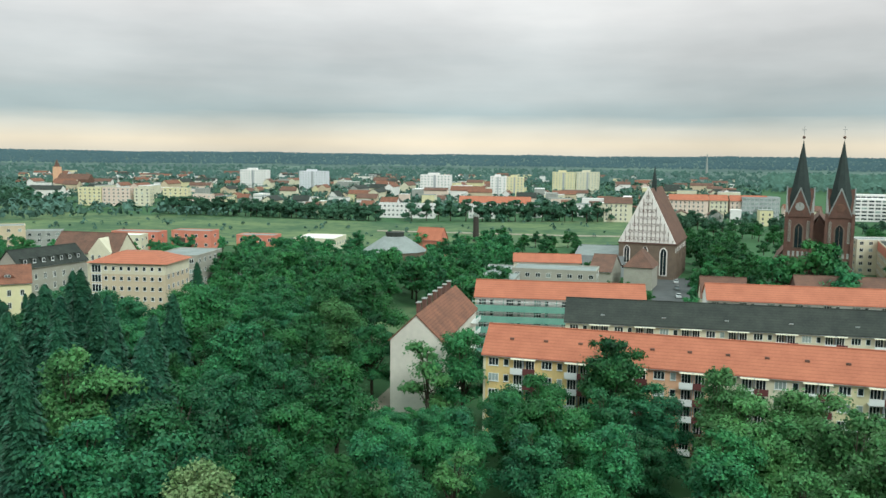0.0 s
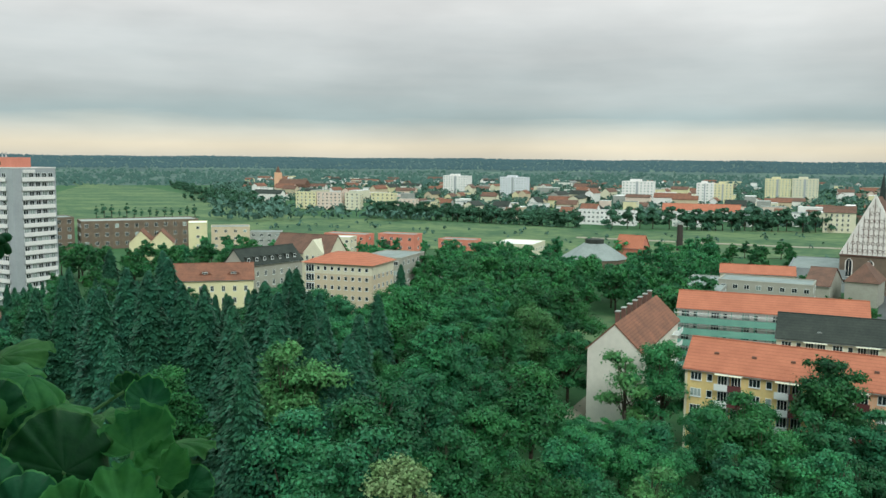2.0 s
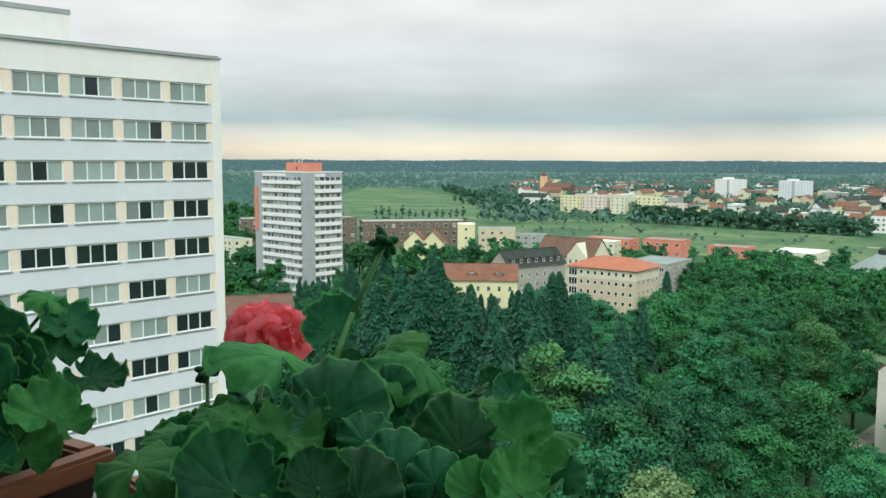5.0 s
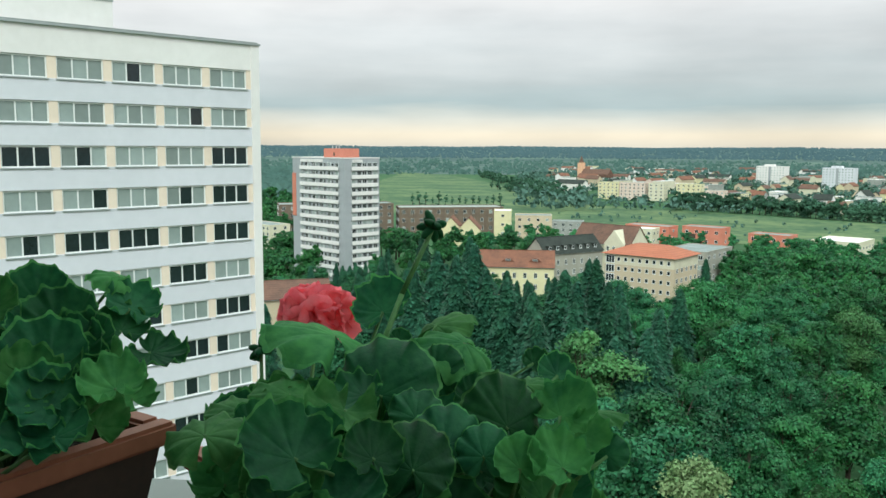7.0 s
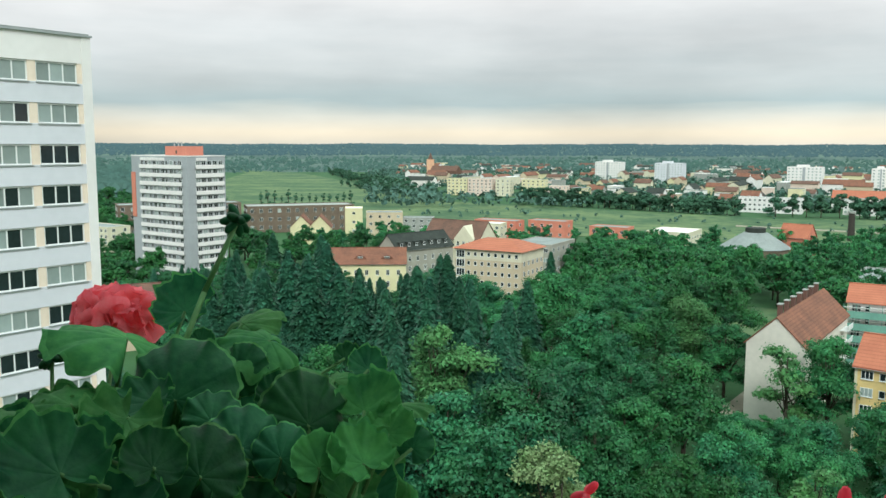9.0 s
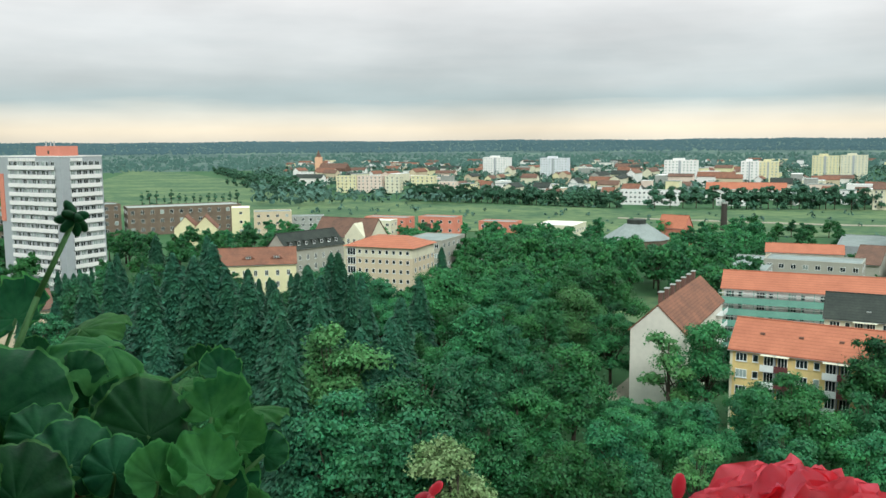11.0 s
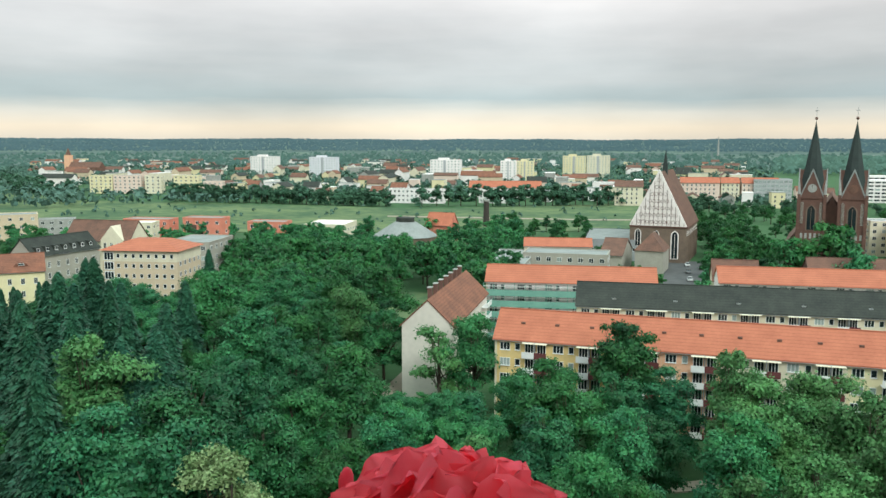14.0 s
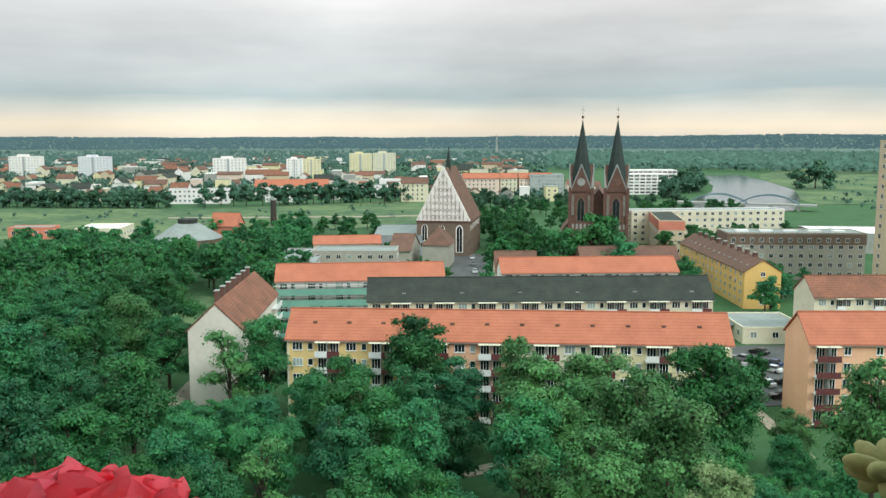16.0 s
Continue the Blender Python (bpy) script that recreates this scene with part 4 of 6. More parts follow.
part("roof_house_door", Geo().box(-10.6, -9.8, 3.42, 3.5, GH + 0.9, GH + 2.0), WOODBROWN, rh)
part("red_stripe", Geo().box(-GL + 0.1, -GL + 2.2, -0.3, -0.02, 22, 37.6), CORAL, gt, "coral red stripe")
for k in range(9):
    part("sign_bar", Geo().box(-GL + 5.4 + k * 1.55, -GL + 6.6 + k * 1.55, -0.3, -0.02, GH - 1.4, GH - 0.4), WHITE, gt)
for k in range(5):
    part("sign_bar", Geo().box(0.02, 0.3, 3.6 + k * 0.9, 4.3 + k * 0.9, GH - 1.4, GH - 0.4), WHITE, gt)
for k, (x, y) in enumerate(((-14.5, 6), (-13.6, 7), (-10.5, 6))):
    part("antenna", Geo().tube((x, y, GH + 3.4), (x, y, GH + 4.9), 0.28, 0.18, 6), STEEL, gt)
gt_rng = random.Random(9)
for f in range(14):
    z = GH - 3.95 - f * 2.87
    a, b2 = -GL + 5.2, -2.5
    bal = part("balcony", Geo().box(a, b2, -0.5, -0.01, z - 0.12, z), STONE, gt)
    part("parapet", Geo().box(a, b2, -0.58, -0.5, z - 0.12, z + 1.2), WHITE, bal, "white balcony parapet")
    for k in range(5):
        part("divider", Geo().box(a + k * 4.6 + 2.2, a + k * 4.6 + 2.45, -0.48, -0.01, z + 0.01, z + 2.6), TOWERGREY, bal)
    for k in range(10):
        window(gt, a + 1.2 + k * 2.32, z + 1.72, 1.75, 1.6, -0.02, panes=2, sill=False, plain=True, glass=CURTAIN if gt_rng.random() < 0.35 else PANE)
    bal = part("balcony", Geo().box(0.01, 0.5, 3.0, GW - 0.9, z - 0.12, z), STONE, gt)
    part("parapet", Geo().box(0.5, 0.58, 3.0, GW - 0.9, z - 0.12, z + 1.2), WHITE, bal, "white balcony parapet")
    for k in range(5):
        window(gt, 4.2 + k * 2.35, z + 1.72, 1.75, 1.6, -0.02, face=90, panes=2, sill=False, plain=True, glass=CURTAIN if gt_rng.random() < 0.35 else PANE)

# ---- far bank: tower blocks, streets of houses ----


def tower_far(x, y, yaw, w, d, h, wall, label):
    t = flat_block("tower_block", x, y, yaw, w, d, h, wall, label, max(8, int(h / 2.9)), "tower block", bay=3.4, ww=1.6, wh=1.4, group="far tower blocks", roof=WHITE, glass=CURTAIN, side=False)
    part("lift_house", Geo().box(w * 0.25, w * 0.6, 3, 9, h + 0.1, h + 2.6), wall, t)
    part("stair_strip", Geo().box(w * 0.44, w * 0.52, -0.12, -0.01, 1, h), TOWERGREY, t)
    return t


tower_far(-262.5, 1105, -8, 35, 16, 25.5, WHITE, "white far tower block with rows of windows")
tower_far(-182.5, 1085, -8, 35, 16, 25.0, BLUEGREY, "pale blue-white far tower block")
tower_far(-25, 955, -8, 34, 16, 25, WHITE, "white far tower block with rows of windows")
tower_far(52.5, 935, -8, 17.5, 16, 24.4, WHITE, "white far tower block with rows of windows")
tower_far(70, 938, -8, 19, 16, 24, PALEYEL, "pale yellow far tower block")
tower_far(140, 1085, -8, 29, 16, 27.2, PALEYEL, "cream far tower block with rows of windows")
tower_far(170, 1082, -8, 29, 16, 27.8, CREAM, "cream far tower block with rows of windows")
frow = "houses of the far town"
for k, (x, y, L, c) in enumerate([(-318, 742, 20, PALEYEL), (-297, 742, 24, PALEPINK), (-270, 744, 14, CREAM), (-246, 748, 22, PALEYEL), (-216, 735, 16, PALEPINK)]):
    flat_block("apartment_block", x, y, 2, L, 12, 15.5 if k != 4 else 11, c, "pastel five-storey apartment block on the far bank", 5 if k != 4 else 3, "apartment block", bay=3.6, group=frow)
flat_block("white_block", -48, 640, -8, 42, 11, 10.5, WHITE, "white three-storey block with dark windows", 3, "building", bay=3, group=frow)
flat_block("white_block", 20, 642, -8, 26, 11, 9.5, WHITE, "white low block behind the trees", 3, "building", bay=3, group=frow)
rr = gable_house("red_roof_hall", 14, 712, -6, 60, 16, 8, 5, WHITE, REDTILE, "long house with a bright orange roof", "house", frow)
for k, (x, y, L, c) in enumerate([(118, 618, 20, CREAM), (182, 680, 30, PALEPINK), (213, 676, 14, CREAM), (228, 672, 28, PALEPINK)]):
    hh = gable_house("town_house", x, y, -10, L, 12, 14, 4, c, REDTILE if k else OLDTILE, "pastel four-storey town house", "house", frow)
    for q in range(int(L / 3.4)):
        for f in range(4):
            window(hh, 1.8 + q * 3.4, 2.5 + f * 3.2, 1.2, 1.8, -0.02, sill=False, plain=True)
flat_block("office_block", 236, 668, -14, 28, 20, 17, TOWERGREY, "blue-grey glass office block", 5, "office", bay=3, ww=2.6, wh=2.2, roof=BITUMEN, glass=CURTAIN)
flat_block("office_block", 318, 655, -14, 34, 22, 17, WHITE, "white office block with ribbon windows", 6, "office", bay=4.2, ww=3.8, wh=1.4, roof=WHITE)
flat_block("office_block", 352, 735, -14, 50, 22, 17, WHITE, "white modern office block", 5, "office", bay=4.2, ww=3.8, wh=1.4, roof=WHITE)

rng = random.Random(11)
walls = [WHITE, CREAM, CREAM, SAND, PALEYEL, PALEPINK, LIMEWASH, STONE, WHITE]
BOXES = []


def clear(x, y, r):
    return all((x - a) ** 2 + (y - b) ** 2 > (r + c) ** 2 for a, b, c in BOXES)


for (x, y, r) in ((-245, 1110, 24), (-165, 1090, 26), (-8, 960, 26), (72, 945, 28), (170, 1088, 40), (-265, 748, 60), (-30, 645, 26), (40, 720, 36), (215, 680, 45), (128, 620, 15), (335, 665, 30), (370, 740, 35)):
    BOXES.append((x, y, r))
made = 0
for trial in range(4000):
    if made > 300:
        break
    az = rng.uniform(-0.46, 0.46)
    d = 640 + 1250 * rng.random() ** 1.7
    x, y = d * math.sin(az), d * math.cos(az)
    if az < -0.30 and d < 900 or az < -0.2 and d < 720 or (az > 0.33 and d > 700) or (y < 655 and x < 150):
        continue
    L = rng.uniform(8, 24) if d < 850 else rng.uniform(12, 36)
    Wd = rng.uniform(7.5, 11)
    if not clear(x, y, L * 0.55):
        continue
    BOXES.append((x, y, L * 0.55))
    yaw = rng.choice((-12, -8, -15, 78, 75)) + rng.uniform(-4, 4)
    h = rng.choice((5, 6, 8, 9, 11)) if d < 1200 else rng.choice((3.5, 4, 5, 7))
    made += 1
    wl2 = rng.choice(walls)
    m = pose(x, y, 0, 0, 0, yaw) @ pose(-L / 2, -Wd / 2, 0)
    px, py = m.translation.x, m.translation.y
    if rng.random() < 0.62:
        rf = rng.choice((RUSTTILE, RUSTTILE, OLDTILE, OLDTILE, DARKROOF))
        t = thing("town_house", px, py, 0, yaw, "pale far town house with a " + ("red" if rf is RUSTTILE else "dark" if rf is DARKROOF else "brown") + " pitched roof", "house", frow)
        rise = Wd * rng.uniform(0.28, 0.45)
        part("wall", Geo().profile([(0, 0), (Wd, 0), (Wd, h), (Wd / 2, h + rise), (0, h)], 0, L), wl2, t)
        s = rise / (Wd / 2)
        part("roof", Geo().profile([(-0.5, h - 0.5 * s), (Wd / 2, h + rise), (Wd + 0.5, h - 0.5 * s), (Wd + 0.5, h - 0.5 * s + 0.4), (Wd / 2, h + rise + 0.4), (-0.5, h - 0.5 * s + 0.4)], -0.3, L + 0.3), rf, t)
    else:
        t = thing("town_block", px, py, 0, yaw, "pale flat-roofed far town building", "building", frow)
        h += 2
        part("wall", Geo().box(0, L, 0, Wd, 0, h), wl2, t)
        part("roof", Geo().box(-0.2, L + 0.2, -0.2, Wd + 0.2, h, h + 0.4), rng.choice((BITUMEN, STONE, WHITE)), t)
    if d < 760:
        n, fl = max(1, int(L / 3.6)), max(1, int(h / 3.2))
        for k in range(n):
            for f in range(fl):
                window(t, (k + 0.5) * L / n, 1.9 + f * 3.1, 1.3, 1.7, -0.02, sill=False, plain=True)
ch = thing("brick_church", -520, 1150, 0, -10, "orange brick far church with a slim tower", "church", frow)
part("tower", Geo().box(-4, 4, -4, 4, 0, 26), SALMON, ch)
part("spire", Geo().tube((0, 0, 26), (0, 0, 36), 4, 0.1, 4), OLDTILE, ch)
part("nave", Geo().profile([(-7, 0), (7, 0), (7, 10), (0, 17), (-7, 10)], 4, 50, "x"), OLDTILE, ch)
ms = thing("radio_mast", 740, 2390, 0, 0, "slender pale radio mast far off", "mast")
part("shaft", Geo().tube((0, 0, 0), (0, 0, 58), 3.2, 1.6, 8), STONE, ms)
# ---- trees ----


SOFT = {}


def leaf_mesh(name, centres, radii, count, size, material, seed, droop=0.25, flat=0.8):
    """Many small bent leaf clumps over the shells of overlapping lobes."""
    r = np.random.RandomState(seed)
    c, rad = np.array(centres), np.array(radii)
    w = rad ** 2 / (rad ** 2).sum()
    pick = r.choice(len(c), size=count * 2, p=w)
    d = r.normal(size=(count * 2, 3))
    d /= np.linalg.norm(d, axis=1)[:, None]
    d[:, 2] = np.where(d[:, 2] < -0.35, -d[:, 2], d[:, 2])
    depth = 1 - 0.4 * r.rand(count * 2) ** 1.5 + 0.3 * r.normal(size=count * 2)
    p = c[pick] + d * rad[pick][:, None] * depth[:, None] * [1, 1, flat]
    # leave out what lies deep in other lobes
    inside = np.zeros(len(p), bool)
    for k in range(len(c)):
        q = (p - c[k]) / [1, 1, flat]
        inside |= (np.linalg.norm(q, axis=1) < rad[k] * 0.5)
    keep = np.where(~inside)[0][:count]
    p, d = p[keep], d[keep]
    n = d + r.normal(size=d.shape) * 0.5 + [0, 0, 0.4]
    n /= np.linalg.norm(n, axis=1)[:, None]
    a = np.cross(n, r.normal(size=n.shape))
    a /= np.linalg.norm(a, axis=1)[:, None]
    b = np.cross(n, a)
    s = (size * (0.6 + 0.8 * r.rand(len(p))))[:, None]
    asp = (0.55 + 0.35 * r.rand(len(p)))[:, None]
    v = np.stack([p - a * s, p + a * s * asp - b * s * 0.8 - n * s * droop, p + a * s * 0.5 + b * s], 1).reshape(-1, 3)
    soft = d * 0.5 + n * 0.55 + [0, 0, 0.1]
    soft /= np.linalg.norm(soft, axis=1)[:, None]
    f = np.arange(len(v)).reshape(-1, 3)
    t3 = v.reshape(-1, 3, 3)
    turn = (np.cross(t3[:, 1] - t3[:, 0], t3[:, 2] - t3[:, 0]) * soft).sum(1) < 0
    f[turn] = f[turn][:, ::-1]
    # a small rough dark solid in each lobe, in place of shade inside the crown
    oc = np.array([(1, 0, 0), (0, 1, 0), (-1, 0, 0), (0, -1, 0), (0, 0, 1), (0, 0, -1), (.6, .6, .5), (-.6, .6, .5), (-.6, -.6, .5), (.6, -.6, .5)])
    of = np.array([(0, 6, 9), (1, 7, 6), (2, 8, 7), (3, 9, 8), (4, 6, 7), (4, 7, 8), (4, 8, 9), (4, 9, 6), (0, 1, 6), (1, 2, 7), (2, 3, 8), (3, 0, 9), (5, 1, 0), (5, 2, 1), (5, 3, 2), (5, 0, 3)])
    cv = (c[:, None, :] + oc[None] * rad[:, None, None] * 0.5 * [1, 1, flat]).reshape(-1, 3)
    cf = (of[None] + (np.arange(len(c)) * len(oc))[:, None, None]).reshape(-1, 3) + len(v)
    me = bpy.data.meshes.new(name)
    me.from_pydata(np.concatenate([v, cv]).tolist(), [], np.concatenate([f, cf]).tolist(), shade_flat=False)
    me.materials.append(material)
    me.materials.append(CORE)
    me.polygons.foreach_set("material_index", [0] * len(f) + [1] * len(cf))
    ocn = oc / np.linalg.norm(oc, axis=1)[:, None]
    SOFT[me.name] = np.concatenate([np.repeat(soft, 3, 0), np.tile(ocn, (len(c), 1))])
    me.normals_split_custom_set_from_vertices(SOFT[me.name].tolist())
    return me


def lobes(seed, h, w, n, base=0.28):
    """Foliage clumps in uneven groups, each group at the end of a limb."""
    r = random.Random(seed)
    cs, rs = [(0, 0, h * 0.6)], [w * 0.24]
    m = max(5, n // 6)
    for k in range(m):
        t = (k + 0.5) / m
        z = h * (base + (0.93 - base) * t + r.uniform(-0.04, 0.04))
        env = math.sin(math.pi * min(1, 0.16 + 0.84 * t) ** 0.85) ** 0.6
        a = k * 2.4 + r.uniform(-0.6, 0.6)
        q = w * 0.5 * env * r.uniform(0.30, 0.70)
        big = w * r.uniform(0.15, 0.23) * (0.6 + 0.6 * env)
        for j in range(n // m):
            d = Vector((r.gauss(0, 1), r.gauss(0, 1), r.gauss(0.25, 0.7))).normalized()
            g = big * r.uniform(0.35, 1.05)
            rad = big * r.uniform(0.38, 0.66)
            cs.append((q * math.cos(a) + d.x * g, q * math.sin(a) + d.y * g, min(z + d.z * g * 0.8, h - rad * 0.7)))
            rs.append(rad)
    return cs, rs


def trunk_mesh(seed, h, w, cs):
    r = random.Random(seed)
    g = Geo()
    g.tube((0, 0, -0.3), (0.1, 0.05, h * 0.35), h * 0.022, h * 0.016, 8)
    g.tube((0.1, 0.05, h * 0.35), (-0.1, 0.1, h * 0.8), h * 0.016, h * 0.004, 7)
    for c in cs[1::2]:
        z = h * r.uniform(0.22, 0.5)
        g.tube((0.05, 0.03, z), c, h * 0.008, h * 0.002, 5)
    return g.mesh("trunk", BARK, True)


def tree_kind(seed, h, w, n, count, size, material, base=0.28):
    cs, rs = lobes(seed, h, w, n, base)
    return trunk_mesh(seed, h, w, cs), leaf_mesh("crown", cs, rs, count, size, material, seed), h


def conifer_kind(seed, h, w, tiers, count, size):
    r = np.random.RandomState(seed)
    t = r.rand(count) ** 0.75
    tier = np.floor(t * tiers)
    frac = t * tiers - tier
    z = h * (0.08 + 0.92 * (1 - t))
    rad = w / 2 * (0.04 + 0.96 * t ** 0.7) * (0.68 + 0.32 * frac)
    a = r.rand(count) * 2 * np.pi
    arm = np.round(a / (2 * np.pi) * 11 + tier * 0.37) / 11 * 2 * np.pi + r.normal(size=count) * 0.26
    key = (np.round((arm / (2 * np.pi)) * 11) + 13 * tier).astype(int) % 97
    q = rad * (0.62 + 0.5 * r.rand(97))[key] * np.sqrt(0.15 + 0.85 * r.rand(count))
    p = np.stack([q * np.cos(arm), q * np.sin(arm), z - q * 0.32 + r.normal(size=count) * 0.12], 1)
    out = np.stack([np.cos(arm), np.sin(arm), -0.35 + 0 * arm], 1)
    side = np.stack([-np.sin(arm), np.cos(arm), 0 * arm], 1) + r.normal(size=(count, 3)) * 0.35
    s = (size * (0.6 + 0.8 * r.rand(count)))[:, None]
    v = np.stack([p - side * s * 0.6 - out * s * 0.3, p + side * s * 0.6 - out * s * 0.3, p + out * s * 1.1 - [0, 0, 0.25] * s], 1).reshape(-1, 3)
    me = bpy.data.meshes.new("crown")
    me.from_pydata(v.tolist(), [], np.arange(len(v)).reshape(-1, 3).tolist())
    me.materials.append(NEEDLE)
    return Geo().tube((0, 0, -0.3), (0, 0, h * 0.97), h * 0.016, h * 0.002, 7).mesh("trunk", BARK, True), me, h


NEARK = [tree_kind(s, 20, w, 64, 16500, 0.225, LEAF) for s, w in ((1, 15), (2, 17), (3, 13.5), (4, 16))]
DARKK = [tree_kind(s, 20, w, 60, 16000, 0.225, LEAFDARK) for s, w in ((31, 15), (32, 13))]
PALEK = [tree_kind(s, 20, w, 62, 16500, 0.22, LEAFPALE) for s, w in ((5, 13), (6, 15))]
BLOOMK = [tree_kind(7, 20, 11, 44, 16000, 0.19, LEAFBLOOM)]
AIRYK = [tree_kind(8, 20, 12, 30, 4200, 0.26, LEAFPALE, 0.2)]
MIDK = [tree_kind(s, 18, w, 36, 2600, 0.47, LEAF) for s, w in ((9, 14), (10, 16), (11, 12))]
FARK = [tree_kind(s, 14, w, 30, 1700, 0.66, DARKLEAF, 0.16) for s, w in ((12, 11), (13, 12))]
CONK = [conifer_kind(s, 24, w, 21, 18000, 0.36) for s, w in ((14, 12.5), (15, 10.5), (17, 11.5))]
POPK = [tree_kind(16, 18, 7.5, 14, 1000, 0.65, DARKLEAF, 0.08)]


def tree(kinds, x, y, h, r, label, group="park trees", spread=1.0, category="tree", z=0.0):
    trunk, crown, h0 = r.choice(kinds)
    t = new("tree")
    t.empty_display_size = 0.2
    s = h / h0
    k = s * spread * r.uniform(0.92, 1.08)
    t.matrix_basis = pose(x, y, z, 0, 0, r.uniform(0, 360)) @ Matrix.Diagonal((k, k, s, 1))
    tagged(t, label, category, group)
    link("trunk", trunk, t)
    link("crown", crown, t)
    SPOTS.append((x, y, 0.36 * h * spread))
    return t


SPOTS = []
tr_rng = random.Random(21)
# trees that stand out: x, y, height
for x, y, h in [(-22, 184, 14.2), (-40, 155, 17.0), (-13, 160, 14.8), (-15, 121, 17.1), (-29, 114, 17.4), (-31, 95, 20.0), (-38, 87, 19.4), (-26, 80, 20.1), (-20, 108, 15.7), (12, 112, 15.1), (26, 126, 19.9), (4, 143, 17.3), (2, 112, 13.2), (-8, 105, 13.5), (16, 111, 15.0), (21, 100, 15.4), (-28, 137, 16.7), (67, 105, 15.6), (62, 103, 18.7), (10, 120, 13.6)]:
    dark = x < -25 and y < 140
    tree(DARKK if dark else NEARK, x, y, h, tr_rng, "big leafy dark green broadleaf tree in the park" if dark else "big leafy green broadleaf tree in the park")
for x, y, h in [(-21, 171, 17.9), (-46, 105, 22.2), (39, 114, 18.4), (47, 108, 17.5), (47, 84, 18.9), (49, 97, 17.8), (39, 101, 17.6), (37, 80, 16.5)]:
    tree(PALEK, x, y, h, tr_rng, "pale green broadleaf tree in the park")
for x, y, h in [(-20.4, 75.6, 19.0), (44, 70, 15.8)]:
    tree(BLOOMK, x, y, h, tr_rng, "tree in creamy blossom among green trees")
for x, y, h in [(-2, 140, 17.6), (2, 98, 13.7), (32, 86, 13.8), (43, 77, 15.8)]:
    tree(AIRYK, x, y, h, tr_rng, "airy thin-leaved tree beside the blank gable")
for x, y, h in [(-57, 197, 21.5), (-80, 183, 21.1), (-42, 123, 23.1), (-121, 196, 23.0), (-140, 201, 22.0), (-83, 149, 22.3), (-74, 142, 21.6), (-136, 179, 20.1), (-99, 151, 22.2), (-44, 128, 22.1), (-59, 149, 21.7), (-102, 172, 19.4), (-100, 138, 22.6), (-114, 140, 21.5)]:
    tree(CONK, x, y, h, tr_rng, "dark green spruce in the park")
for x, y, h in [(115, 261, 24), (104, 260, 19), (116, 240, 17), (124, 268, 20), (104, 282, 16), (85, 272, 9.0), (89, 291, 10.0), (96, 303, 10.5), (104, 324, 11.0), (110, 349, 11.0), (106, 180, 12), (112, 194, 13), (121, 206, 12), (128, 222, 12), (133, 236, 11), (152, 212, 9), (158, 226, 10)]:
    tree(MIDK, x, y, h, tr_rng, "dark green tree between the churches and houses", "town trees")
for x, y, h in [(-86, 141, 28.5), (-81, 127, 27.8), (-96, 143, 25.9), (-111, 144, 23.6), (-68, 122, 25.4), (-65, 152, 25.7), (-64, 136, 25.6), (-58, 128, 25.1), (-60, 116, 24.8), (-57, 139, 23.7), (-87, 122, 25.6), (-76, 129, 25.6), (-68, 140, 23.4), (-51, 131, 21.6), (-53, 116, 23.8), (-41, 115, 21.5), (-51, 100, 24.7), (-43, 108, 21.5), (-50, 157, 20.7), (-45, 90, 23.3)]:
    tree(CONK, x, y, h, tr_rng, "dark green spruce in the park")
tree(PALEK, 76, 86, 20.0, tr_rng, "pale green broadleaf tree in the park")
# blocked ground: centres and radii kept free of trees
FREE = [(-190, 226, 17), (-203, 232, 17), (140, 215, 9), (146, 240, 9), (118, 176, 10), (-127, 236, 13), (170, 325, 14), (16, 275, 13), (35, 276, 14), (66, 352, 18), (-87, 284, 9), (-210, 345, 13), (-213, 390, 12),
        (3, 170, 20), (-6, 150, 9), (12, 140, 8), (25, 140, 13), (45, 130, 14), (65, 124, 14), (80, 122, 12), (30, 172, 12), (50, 168, 12), (70, 164, 12), (90, 160, 12),
        (15, 200, 14), (35, 197, 14), (70, 200, 12), (88, 196, 12), (103, 194, 10), (98, 118, 12), (115, 116, 14), (-86, 240, 16), (-75, 262, 16), (-118, 256, 12), (-120, 290, 18),
        (-140, 232, 16), (-155, 228, 10), (-128, 240, 10), (-20, 362, 18), (82, 345, 22), (90, 360, 22), (78, 310, 12), (66, 305, 12), (140, 330, 20), (38, 290, 20), (75, 350, 22), (-12, 238, 17), (-13, 216, 12), (-13, 204, 7),
        (80, 280, 12), (85, 310, 8), (98, 148, 14), (84, 112, 5), (125, 240, 10), (135, 215, 12), (150, 200, 12), (-140, 143, 14), (34, 110, 6),
        (-50, 20, 22), (-52, -10, 22), (-46, 40, 14), (186, 258, 28), (150, 320, 18), (150, 156, 18), (130, 160, 12), (-11, 156, 8)]


def free_at(x, y, r):
    return all((x - a) ** 2 + (y - b) ** 2 > (0.70 * (r + c)) ** 2 for a, b, c in SPOTS) and all((x - a) ** 2 + (y - b) ** 2 > (c + r * 0.35) ** 2 for a, b, c in FREE)


